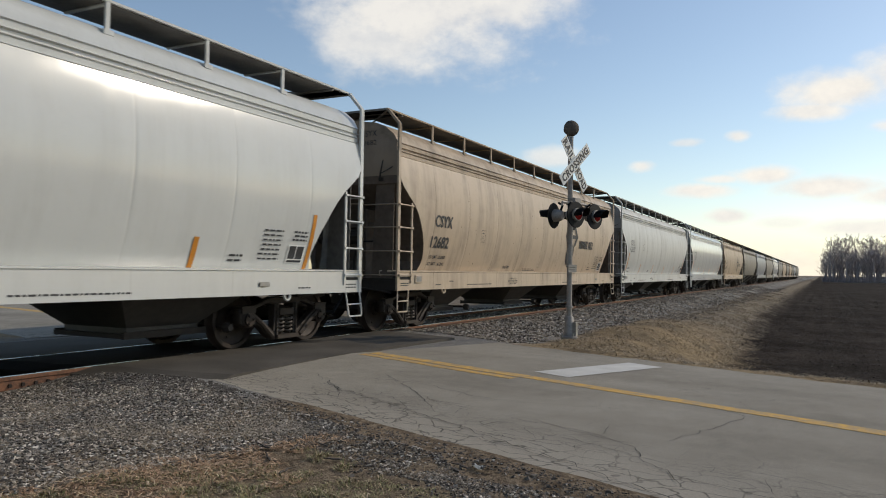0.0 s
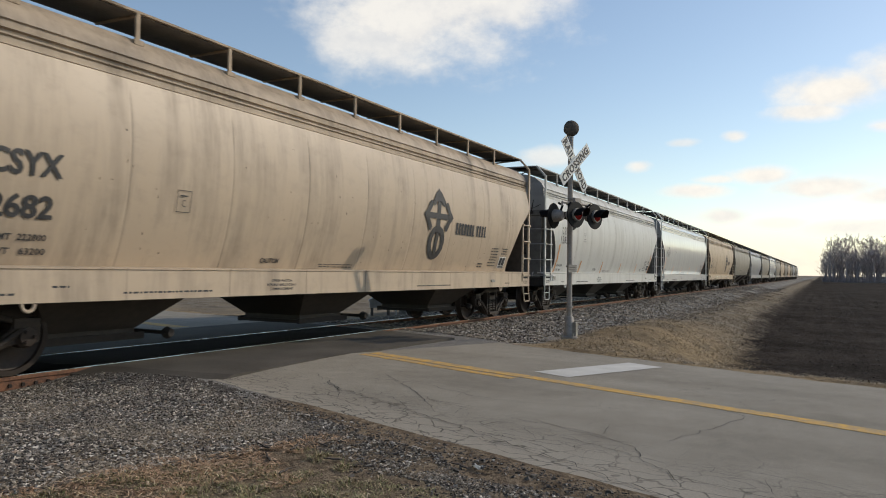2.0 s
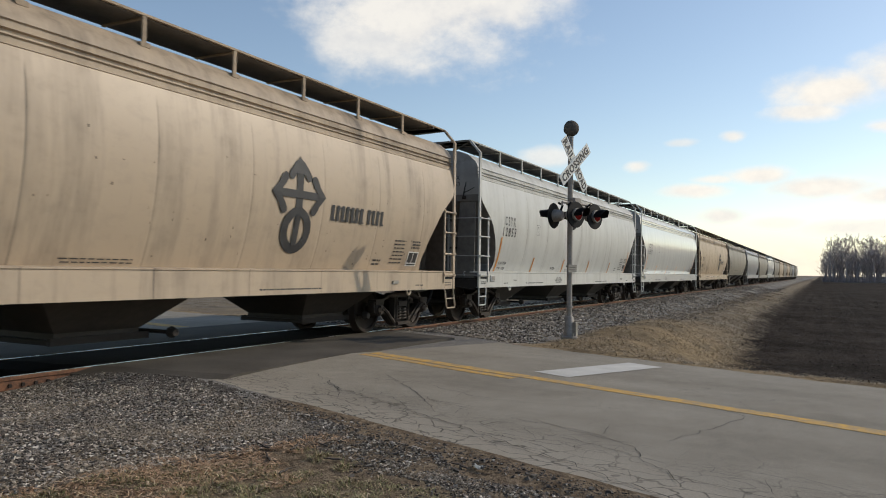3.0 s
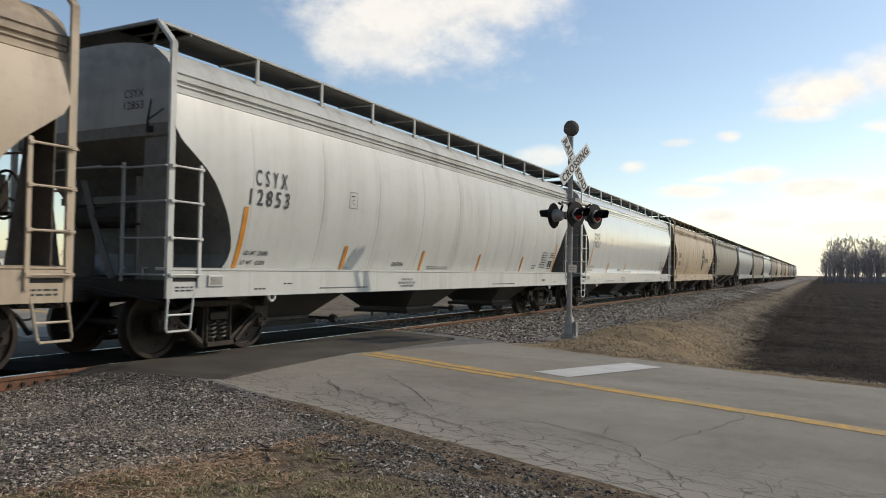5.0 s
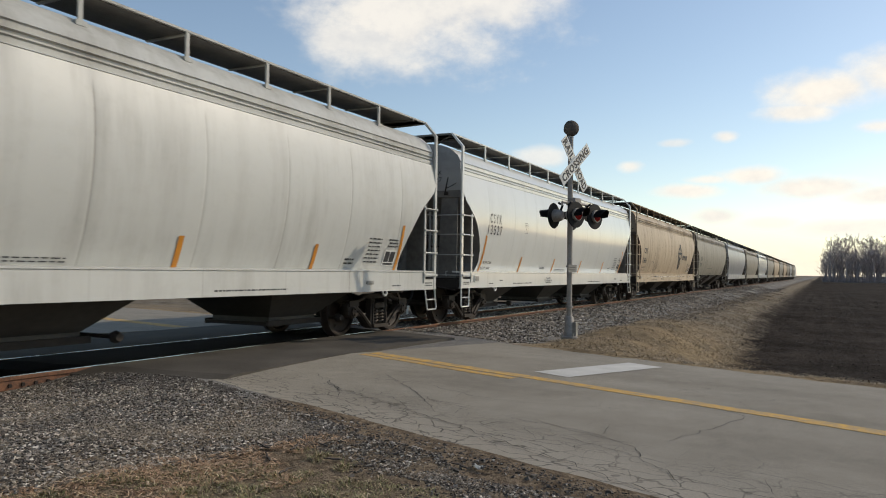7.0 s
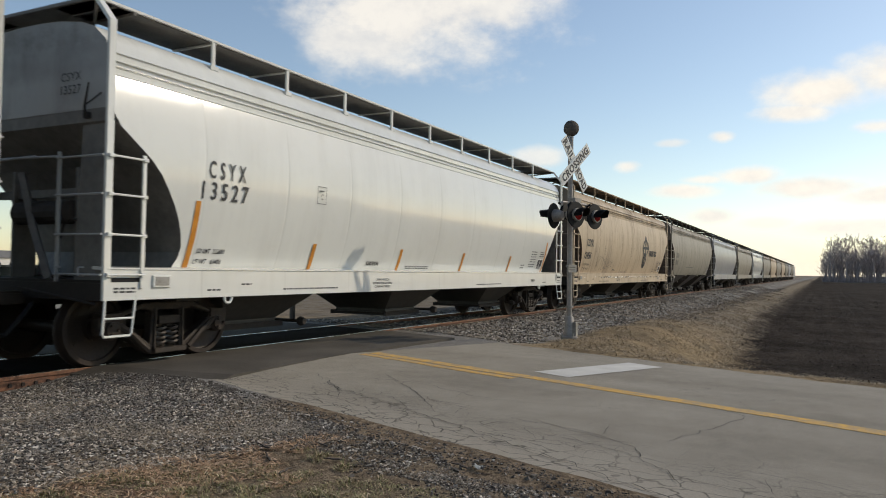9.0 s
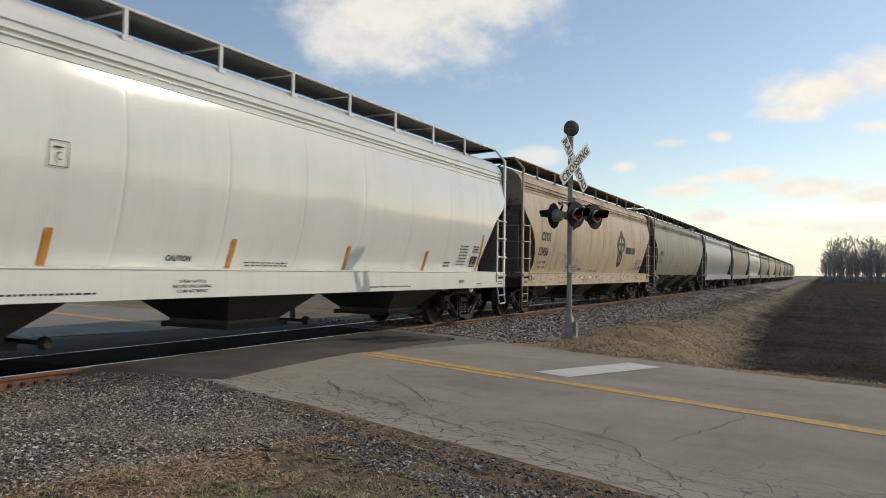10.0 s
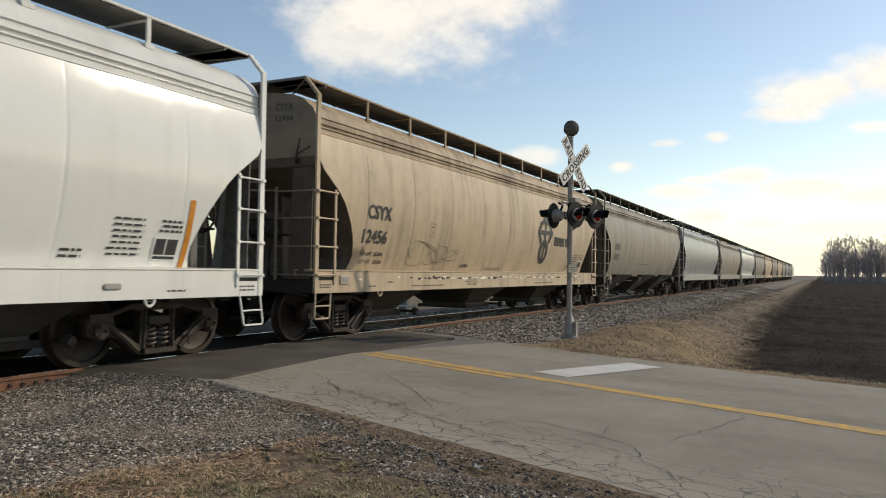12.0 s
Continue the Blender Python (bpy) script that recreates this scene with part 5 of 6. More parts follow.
# ---- beyond the track ----
def far_side():
    bm = bmesh.new()
    lathe(bm, [(0.085, -0.2), (0.08, 1.7), (0.06, 1.72)], 10, "Z")
    tagged(part("fence_post", bm, M["post"], None, smooth=True, m=pose(17.0, 4.75, land_z(17.0, 4.75))), "short dark weathered post in dead grass", "post")
    c = tagged(empty("signal_cabinet", pose(21.7, 4.72, land_z(21.7, 4.72), 0, 0, 35)), "small grey gabled metal equipment cabinet on legs", "cabinet")
    bm = bmesh.new()
    prof = [(-0.36, 0.26), (0.36, 0.26), (0.36, 0.50), (0.0, 0.72), (-0.36, 0.50)]
    f, k = [bm.verts.new((0.28, y, z)) for y, z in prof], [bm.verts.new((-0.28, y, z)) for y, z in prof]
    bm.faces.new(f)
    bm.faces.new(k[::-1])
    for i in range(5):
        bm.faces.new((f[i], k[i], k[(i + 1) % 5], f[(i + 1) % 5]))
    part("case", bm, M["galv"], c)
    for s in (-1, 1):
        bm = bmesh.new()
        v = [bm.verts.new(p) for p in ((0.31, 0, 0.735), (-0.31, 0, 0.735), (-0.31, s * 0.41, 0.485), (0.31, s * 0.41, 0.485))]
        g = bmesh.ops.extrude_face_region(bm, geom=[bm.faces.new(v)])
        for q in g["geom"]:
            if isinstance(q, bmesh.types.BMVert):
                q.co.z += 0.02
        part("lid", bm, M["galv"], c)
        for x in (-0.22, 0.22):
            bm = bmesh.new()
            box(bm, x - 0.035, x + 0.035, s * 0.28 - 0.035, s * 0.28 + 0.035, -0.05, 0.27)
            part("leg", bm, M["post"], c)
    rail = tagged(empty("pipe_barrier", pose(22.1, 4.1, land_z(22.1, 4.1), 0, 0, -60)), "pale pipe barrier beside the cabinet", "barrier")
    for x in (-0.2, 0.2):
        bm = bmesh.new()
        tube(bm, [(x, 0, -0.1), (x, 0, 0.72)], 0.035, 8)
        part("upright", bm, M["signwhite"], rail)
    bm = bmesh.new()
    tube(bm, [(-0.45, 0, 0.30), (0.45, 0, 0.30)], 0.03, 8)
    part("crossbar", bm, M["signwhite"], rail)
    bm = bmesh.new()
    box(bm, -0.15, 0.15, -0.15, 0.15, -0.05, 0.62)
    bmesh.ops.bevel(bm, geom=bm.edges[:], offset=0.02, segments=2, affect="EDGES")
    tagged(part("relay_box", bm, M["galv"], None, m=pose(22.9, 4.5, land_z(22.9, 4.5), 0, 0, 30)), "grey metal relay box standing on the ground", "box")
    # a farm far across the fields
    for x, y, w, d, h, rz in ((150, 232, 16, 9, 4.0, 20), (172, 215, 9, 8, 5.0, -10)):
        hs = tagged(empty("farm_building", pose(x, y, land_z(x, y), 0, 0, rz)), "pale farm building far across the fields", "building")
        bm = bmesh.new()
        prof = [(-d / 2, 0), (d / 2, 0), (d / 2, h), (0, h + 2.2), (-d / 2, h)]
        f, k = [bm.verts.new((w / 2, q, z)) for q, z in prof], [bm.verts.new((-w / 2, q, z)) for q, z in prof]
        bm.faces.new(f)
        bm.faces.new(k[::-1])
        for i in range(5):
            bm.faces.new((f[i], k[i], k[(i + 1) % 5], f[(i + 1) % 5]))
        part("wall", bm, M["wall"], hs)
        for s in (-1, 1):
            bm = bmesh.new()
            v = [bm.verts.new(p) for p in ((w / 2 + 0.4, 0, h + 2.3), (-w / 2 - 0.4, 0, h + 2.3), (-w / 2 - 0.4, s * (d / 2 + 0.5), h - 0.1), (w / 2 + 0.4, s * (d / 2 + 0.5), h - 0.1))]
            g = bmesh.ops.extrude_face_region(bm, geom=[bm.faces.new(v)])
            for q in g["geom"]:
                if isinstance(q, bmesh.types.BMVert):
                    q.co.z += 0.15
            part("roof", bm, M["roof"], hs)
        for i in range(3):
            bm = bmesh.new()
            box(bm, -w / 3 + i * w / 3 - 0.6, -w / 3 + i * w / 3 + 0.6, -d / 2 - 0.06, -d / 2 + 0.02, 1.0, 2.4)
            part("window", bm, M["black"], hs)


far_side()


# ---- woods at the horizon ----
def tree_meshes(seed, height):
    r = random.Random(seed)
    trunk, crown = bmesh.new(), bmesh.new()
    h = height
    lean = Vector((r.uniform(-0.04, 0.04), r.uniform(-0.04, 0.04), 1))
    top = lean * h * 0.8
    tube(trunk, [(0, 0, -0.3), lean * h * 0.15, lean * h * 0.45, top], [0.33, 0.27, 0.19, 0.06], 6)

    def limb(p, d, length, rad, depth, bm):
        q = p
        pts = [p]
        for k in range(2):
            d = (d + Vector((r.uniform(-0.25, 0.25), r.uniform(-0.25, 0.25), r.uniform(0.0, 0.3)))).normalized()
            q = q + d * length / 2
            pts.append(q)
        tube(bm, pts, [rad, rad * 0.7, rad * 0.35], 3, cap=False)
        if depth:
            for k in range(r.randint(3, 4)):
                s = r.uniform(0.25, 1.0)
                b = pts[1].lerp(pts[2], s * 2 - 1) if s > 0.5 else pts[0].lerp(pts[1], s * 2)
                nd = (d + Vector((r.uniform(-0.9, 0.9), r.uniform(-0.9, 0.9), r.uniform(-0.2, 0.6)))).normalized()
                limb(b, nd, length * r.uniform(0.38, 0.6), max(0.03, rad * 0.45), depth - 1, bm)
    for k in range(20):
        s = 0.14 + 0.68 * r.random() ** 1.15
        a = r.uniform(0, 2 * math.pi)
        d = Vector((math.cos(a), math.sin(a), r.uniform(0.5, 1.4))).normalized()
        limb(lean * h * s, d, h * r.uniform(0.2, 0.36) * (1.15 - s * 0.6), 0.09 * (1.2 - s), 3, crown)
    return mesh_of("trunk", trunk, True, fix=False), mesh_of("crown", crown, False, fix=False)


def woods():
    kinds = []
    for k in range(5):
        kinds.append(tree_meshes(20 + k, 11.6 + 0.9 * k))
    r = random.Random(8)
    for k in range(130):
        x, y = r.uniform(268, 308), -9.6 - 50 * (k + r.random()) / 130
        t = tagged(empty("tree", pose(x, y, land_z(x, y) - 0.1, 0, 0, r.uniform(0, 360))), "bare leafless deciduous tree at a field edge", "tree", group="trees of the wood")
        sc = r.uniform(0.70, 1.10) * (0.72 + 0.28 * min(1.0, k / 10))
        t.scale = (sc, sc, sc)
        a, b = kinds[k % 5]
        piece("trunk", a, M["bark"], t)
        piece("crown", b, M["bark"], t)


    for k in range(14):
        x, y = r.uniform(120, 230), r.uniform(190, 270)
        t = tagged(empty("tree", pose(x, y, land_z(x, y) - 0.1, 0, 0, r.uniform(0, 360))), "bare leafless tree near a distant farm", "tree", group="trees by the farm")
        a, b = kinds[k % 5]
        piece("trunk", a, M["bark"], t)
        piece("crown", b, M["bark"], t)


woods()


# ---- clouds, far off ----
def cloud_mat():
    """Clouds as bright vapour on an otherwise clear shell: a few patches with ragged edges."""
    m = bpy.data.materials.new("cloud_vapour")
    m.use_nodes = True
    n, l = m.node_tree.nodes, m.node_tree.links
    n.remove(n["Principled BSDF"])
    tc = n.new("ShaderNodeTexCoord").outputs["UV"]
    sep = n.new("ShaderNodeSeparateXYZ")
    l.new(tc, sep.inputs[0])
    u, v = sep.outputs[0], sep.outputs[1]
    wv = n.new("ShaderNodeMapping")
    wv.inputs["Scale"].default_value = (2.3, 1.25, 1.0)
    l.new(tc, wv.inputs[0])
    n1 = noisy(n, l, wv.outputs[0], 5.0, 7, 0.6)
    n2 = noisy(n, l, wv.outputs[0], 18.0, 6, 0.62)
    wob = calc(n, l, "ADD", calc(n, l, "MULTIPLY", calc(n, l, "SUBTRACT", n1, 0.5), 2.6), calc(n, l, "MULTIPLY", calc(n, l, "SUBTRACT", n2, 0.5), 1.25))
    total = None
    for cu, cv, ru, rv, dens in CLOUDS:
        du = calc(n, l, "DIVIDE", calc(n, l, "SUBTRACT", u, cu), ru)
        dv = calc(n, l, "DIVIDE", calc(n, l, "SUBTRACT", v, cv), rv)
        d = calc(n, l, "SQRT", calc(n, l, "ADD", calc(n, l, "MULTIPLY", du, du), calc(n, l, "MULTIPLY", dv, dv)))
        e = calc(n, l, "SUBTRACT", 1.1, d)
        e = calc(n, l, "ADD", e, calc(n, l, "MULTIPLY", wob, 0.6))
        mr = n.new("ShaderNodeMapRange")
        mr.interpolation_type = "SMOOTHSTEP"
        mr.inputs[1].default_value, mr.inputs[2].default_value, mr.inputs[4].default_value = -0.06, 0.82, dens
        l.new(e, mr.inputs[0])
        total = mr.outputs[0] if total is None else calc(n, l, "MAXIMUM", total, mr.outputs[0])
    # bright tops, grey bases: shading painted into the glow by offset noise
    up = n.new("ShaderNodeMapping")
    up.inputs["Location"].default_value = (0.0, 0.022, 0.0)
    l.new(wv.outputs[0], up.inputs[0])
    lit = calc(n, l, "ADD", calc(n, l, "MULTIPLY", calc(n, l, "SUBTRACT", n1, noisy(n, l, up.outputs[0], 5.0, 7, 0.6)), 3.0), 0.5, True)
    em = n.new("ShaderNodeEmission")
    l.new(ramp(n, l, lit, [(0.2, (0.86, 0.865, 0.875)), (0.65, (0.99, 0.98, 0.955))]), em.inputs[0])
    em.inputs[1].default_value = 1.0
    tr = n.new("ShaderNodeBsdfTransparent")
    mx = n.new("ShaderNodeMixShader")
    l.new(total, mx.inputs[0])
    l.new(tr.outputs[0], mx.inputs[1])
    l.new(em.outputs[0], mx.inputs[2])
    l.new(mx.outputs[0], n["Material Output"].inputs[0])
    return m


# azimuth (degrees left of the track's line) and height, then half sizes and thickness
CLOUDS_DEG = [(29, 20.4, 12.0, 5.6, 0.85), (22, 20.4, 6, 3.8, 0.8), (32, 17.4, 6.5, 2.4, 0.75), (51, 21.0, 3, 1.6, 0.7), (-1.2, 12.6, 4.4, 1.6, 1.0), (-6.2, 13.3, 5.0, 2.1, 1.0), (0.6, 11.3, 3.0, 0.8, 0.95), (-4.6, 10.0, 2.0, 0.6, 0.85),
              (8.0, 6.1, 3.0, 0.6, 0.95), (3.8, 7.1, 2.6, 0.75, 1.0), (6.5, 6.9, 1.8, 0.4, 0.8), (-0.5, 6.1, 4.2, 0.9, 1.0), (-5.5, 5.4, 4.5, 0.9, 1.0), (5.9, 4.2, 1.8, 0.65, 0.95), (2.5, 3.7, 2.4, 0.5, 0.7), (-3.5, 3.3, 5, 0.8, 0.9),
              # the last patch is painted haze that whitens the horizon
              (5.3, 9.9, 0.95, 0.5, 0.85), (9.0, 9.6, 1.3, 0.35, 0.6), (12.1, 8.0, 1.2, 0.6, 0.85), (18.7, 8.8, 2.6, 0.9, 0.7), (3, 0.4, 18, 2.2, 0.7)]
AZ0, AZ1, EL1 = -30.0, 75.0, 40.0
CLOUDS = [((a - AZ0) / (AZ1 - AZ0), e / EL1, ra / (AZ1 - AZ0), re / EL1, d) for a, e, ra, re, d in CLOUDS_DEG]


def cloud_shell():
    R, na, ne = 3600.0, 60, 24
    verts, faces, uv = [], [], []
    for i in range(na + 1):
        for j in range(ne + 1):
            a, e = radians(AZ0 + (AZ1 - AZ0) * i / na), radians(EL1 * j / ne)
            verts.append((R * math.cos(e) * math.cos(a), R * math.cos(e) * math.sin(a), R * math.sin(e)))
    for i in range(na):
        for j in range(ne):
            q = (i * (ne + 1) + j, (i + 1) * (ne + 1) + j, (i + 1) * (ne + 1) + j + 1, i * (ne + 1) + j + 1)
            faces.append(q)
            uv += [(i / na, j / ne), ((i + 1) / na, j / ne), ((i + 1) / na, (j + 1) / ne), (i / na, (j + 1) / ne)]
    me = from_arrays("backdrop_clouds", verts, faces)
    lay = me.uv_layers.new(name="UVMap")
    lay.data.foreach_set("uv", np.array(uv).ravel())
    return tagged(piece("backdrop_clouds", me, cloud_mat(), None), "soft white fair-weather clouds drifting in blue sky", "clouds", kind="structure")


CLOUD_SHELL = cloud_shell()
CLOUD_SHELL.location = (EYE[0], EYE[1], 0)


# ---- loose stone, turf, clods, cracks ----
def scatter_mesh(name, base_v, base_f, place, size, squash, rng):
    """Many small copies of one lump, turned and scaled at random, in one mesh."""
    n, k = len(place), len(base_v)
    a = rng.normal(size=(n, 4))
    a /= np.linalg.norm(a, axis=1)[:, None]
    w, x, y, z = a.T
    R = np.stack([1 - 2 * (y * y + z * z), 2 * (x * y - z * w), 2 * (x * z + y * w), 2 * (x * y + z * w), 1 - 2 * (x * x + z * z), 2 * (y * z - x * w),
                  2 * (x * z - y * w), 2 * (y * z + x * w), 1 - 2 * (x * x + y * y)], 1).reshape(n, 3, 3)
    s = size[:, None, None] * (1 + rng.uniform(-0.5, 0.6, (n, 1, 3)))
    v = np.einsum("nij,nkj->nki", R, base_v[None] * s * (1 + rng.uniform(-0.4, 0.4, (n, k, 1))))
    v[:, :, 2] *= squash
    v += place[:, None, :]
    f = (base_f[None] + (np.arange(n) * k)[:, None, None]).reshape(-1, base_f.shape[1])
    return big_mesh(name, v.reshape(-1, 3), f)


def big_mesh(name, v, f):
    me = bpy.data.meshes.new(name)
    m, c = f.shape
    me.vertices.add(len(v))
    me.vertices.foreach_set("co", v.astype(np.float32).ravel())
    me.loops.add(m * c)
    me.loops.foreach_set("vertex_index", f.astype(np.int32).ravel())
    me.polygons.add(m)
    me.polygons.foreach_set("loop_start", (np.arange(m) * c).astype(np.int32))
    me.update(calc_edges=True)
    me.shade_flat()
    me.validate()
    return me


def lump():
    """A sharp-cornered broken lump."""
    bm = bmesh.new()
    bmesh.ops.create_cube(bm, size=1.15)
    bmesh.ops.rotate(bm, verts=bm.verts[4:], cent=(0, 0, 0), matrix=Matrix.Rotation(0.5, 3, "Z"))
    bmesh.ops.triangulate(bm, faces=bm.faces[:])
    v = np.array([q.co[:] for q in bm.verts])
    f = np.array([[q.index for q in p.verts] for p in bm.faces])
    bm.free()
    return v, f


LUMP_V, LUMP_F = lump()
RNG = np.random.default_rng(4)


def off_road(x, y):
    return abs(x - road_x(y)) * 0.95 - HALF


def on_apron(x, y):
    return -2.75 < y < 3.0 and 5.85 - 0.22 * y + 0.02 < x < 13.15 + 0.25 * y


def drop(n, xr, yr, test, rng, lift=0.0, bias=1.0):
    out = []
    xs = xr[0] + (xr[1] - xr[0]) * rng.random(n) ** bias
    ys = rng.uniform(yr[0], yr[1], n)
    for x, y in zip(xs, ys):
        if test(x, y):
            out.append((x, y, land_z(x, y) + relief(x, y) + lift))
    return np.array(out)


def clear_of_rail(x, y):
    return abs(abs(y) - 0.754) > 0.09


def near_bed(x, y):
    edge = -4.68 - 0.30 * (x - 2.8) + 0.13 * noise.noise(Vector((x * 1.5, y * 1.5, 0)))
    return y > edge and off_road(x, y) < -HALF or (y > edge and x < road_x(y) - HALF - 0.35 and not on_apron(x, y) and (y < -2.75 or x < 5.50 - 0.22 * y + 0.25 * noise.noise(Vector((x * 3, y * 3, 2)))) and clear_of_rail(x, y))


def right_bed(x, y):
    return off_road(x, y) > 0.3 and not on_apron(x, y) and clear_of_rail(x, y) and y > -3.6 - 1.2 * smooth(17.0, 30.0, x) - 0.9 * noise.noise(Vector((x * 0.6, y * 0.6, 3))) - 0.8 * noise.noise(Vector((x * 3, y * 3, 6)))


def verge(x, y):
    d = road_x(y) - HALF / 0.95 - x
    return -0.03 < d < 1.05 + 0.6 * noise.noise(Vector((x * 2, y * 2, 0))) and y < -2.6


p1 = np.concatenate([drop(125000, (0.8, 6.8), (-5.6, 1.9), near_bed, RNG, 0.004), drop(26000, (-9.0, 0.8), (-3.6, 2.6), near_bed, RNG, 0.004)])
tagged(piece("ballast_near", scatter_mesh("ballast_near", LUMP_V, LUMP_F, p1, (RNG.gamma(3.0, 0.0023, len(p1)) + 0.0035).clip(0.0045, 0.020), 0.6, RNG), M["stones"], None), "loose grey crushed stone ballast beside the rail", "ballast", kind="stuff")
p2 = drop(80000, (12.6, 95.0), (-7.0, 2.6), right_bed, RNG, 0.006, 1.9)
tagged(piece("ballast_far", scatter_mesh("ballast_far", LUMP_V, LUMP_F, p2, RNG.uniform(0.014, 0.03, len(p2)) * (1 + 0.012 * p2[:, 0]), 0.7, RNG), M["stones"], None), "grey crushed stone ballast along the track", "ballast", kind="stuff")
def apron_skirt(x, y):
    """Black fines where the apron runs out on the ballast."""
    edge = 5.85 - 0.22 * y
    return -0.75 + 0.4 * noise.noise(Vector((x * 2, y * 2, 5))) < x - edge < 0.02 and x < road_x(y) - HALF / 0.95 - 0.02 and clear_of_rail(x, y)


def verge_stone(x, y):
    """Coarse stone thrown off the shoulder, in a broken band."""
    d = road_x(y) - HALF / 0.95 - x
    return abs(d - 0.62 + 0.2 * noise.noise(Vector((y * 1.2, 0, 7)))) < 0.26 + 0.18 * noise.noise(Vector((x * 2.2, y * 2.2, 9))) and noise.noise(Vector((x * 4, y * 4, 3))) > -0.28 and y < -4.4


p3 = np.concatenate([drop(60000, (1.5, 8.5), (-9.5, -2.4), verge, RNG, 0.001), drop(40000, (4.6, 7.2), (-3.4, -0.85), apron_skirt, RNG, 0.006)])
tagged(piece("verge_gravel", scatter_mesh("verge_gravel", LUMP_V, LUMP_F, p3, RNG.gamma(2.0, 0.0022, len(p3)) + 0.003, 0.7, RNG), M["grit"], None), "fine dirty gravel along the road edge", "gravel", kind="stuff")


pv = drop(60000, (2.5, 6.5), (-9.2, -4.3), verge_stone, RNG, 0.004)
tagged(piece("shoulder_stone", scatter_mesh("shoulder_stone", LUMP_V, LUMP_F, pv, (RNG.gamma(3.0, 0.0017, len(pv)) + 0.003).clip(0.004, 0.016), 0.65, RNG), M["stones"], None), "coarse dark stone scattered along the road shoulder", "stone", kind="stuff")


def in_field(x, y):
    return y < field_edge(x) + 0.5 * noise.noise(Vector((x * 0.7, y * 0.7, 3))) and x - road_x(y) > 5.5


p4 = drop(42000, (9.5, 70.0), (-26.0, -6.2), in_field, RNG, 0.0, 1.7)
tagged(piece("soil_clods", scatter_mesh("soil_clods", LUMP_V, LUMP_F, p4, RNG.gamma(2.0, 0.0032, len(p4)) + 0.004, 0.7, RNG), M["clods"], None), "dark clods of ploughed soil", "soil", kind="stuff")


def blades(name, place, length, width, lie, rng):
    """Thin bent blades; lie 0 stands up, 1 lies flat."""
    n = len(place)
    a = rng.uniform(0, 2 * np.pi, n)
    d = np.stack([np.cos(a), np.sin(a), np.zeros(n)], 1)
    side = np.stack([-np.sin(a), np.cos(a), np.zeros(n)], 1) * width[:, None]
    up = np.array([0, 0, 1.0])
    t = rng.uniform(lie - 0.25, lie + 0.25, n).clip(0.05, 0.97)[:, None]
    mid = place + (d * t * 0.5 + up * (1 - t) * 0.62) * length[:, None]
    tip = mid + (d * (t + 0.25) * 0.5 + up * (0.75 - t) * 0.4) * length[:, None]
    tip[:, 2] = np.maximum(tip[:, 2], place[:, 2] + 0.004)
    v = np.stack([place - side, place + side, mid + side * 0.7, mid - side * 0.7, tip], 1).reshape(-1, 3)
    o = (np.arange(n) * 5)[:, None]
    f = np.concatenate([o + np.array([0, 1, 2]), o + np.array([0, 2, 3]), o + np.array([3, 2, 4])])
    return big_mesh(name, v, f)


def in_turf(x, y):
    if near_bed(x, y) or off_road(x, y) < 0.9 + 0.4 * noise.noise(Vector((x * 2, y * 2, 1))) or x > road_x(y):
        return False
    return noise.noise(Vector((x * 1.3, y * 1.3, 7))) + 0.7 * noise.noise(Vector((x * 6, y * 6, 1))) > -0.22 + 0.40 * smooth(-5.9, -5.2, y) * smooth(3.6, 4.1, x) + 0.12 * smooth(3.4, 2.6, x)


p5 = np.concatenate([drop(150000, (1.2, 6.0), (-8.6, -4.3), in_turf, RNG, 0.0), drop(90000, (-9.0, 6.0), (-18.0, -4.3), in_turf, RNG, 0.0)])
TUFT = np.array([max(0.2, 0.95 + 2.6 * noise.noise(Vector((q[0] * 6.5, q[1] * 6.5, 5)))) for q in p5])
tagged(piece("turf", blades("turf", p5, RNG.uniform(0.014, 0.050, len(p5)) * TUFT, RNG.uniform(0.0016, 0.0046, len(p5)), 0.66, RNG), M["blades"], None), "short brown and green winter turf", "grass", kind="stuff")


def on_bank(x, y):
    if off_road(x, y) < 0.15 or x < road_x(y):
        return False
    w = 0.9 * noise.noise(Vector((x * 0.5, y * 0.5, 2)))
    side = x - road_x(y)
    if 0.15 < off_road(x, y) and side < 5.5 + 0.5 * w and y < -6.0:
        return noise.noise(Vector((x * 1.4, y * 1.4, 4))) > -0.35
    if noise.noise(Vector((x * 0.35, y * 0.6, 4))) < -0.45:
        return False
    return field_edge(x) + 0.3 * w < y < -3.6 + 0.5 * w and noise.noise(Vector((x * 0.9, y * 0.9, 9))) > -0.35


p6 = drop(170000, (9.0, 70.0), (-14.0, -3.2), on_bank, RNG, 0.0, 1.8)
tagged(piece("dead_grass", blades("dead_grass", p6, RNG.uniform(0.05, 0.15, len(p6)) * (1 + 0.02 * p6[:, 0]), RNG.uniform(0.002, 0.006, len(p6)) * (1 + 0.03 * p6[:, 0]), 0.84, RNG), M["straw"], None), "flattened tan dead grass on the bank", "grass", kind="stuff")
pb = np.stack([RNG.uniform(266, 280, 5200), -9.2 - 50 * RNG.random(5200), np.zeros(5200)], 1)
pb[:, 2] = [land_z(q[0], q[1]) for q in pb]
tagged(piece("undergrowth", blades("undergrowth", pb, RNG.uniform(1.0, 4.2, len(pb)), RNG.uniform(0.03, 0.07, len(pb)), 0.3, RNG), M["bark"], None), "dense leafless brush at the foot of the wood", "brush", kind="stuff")
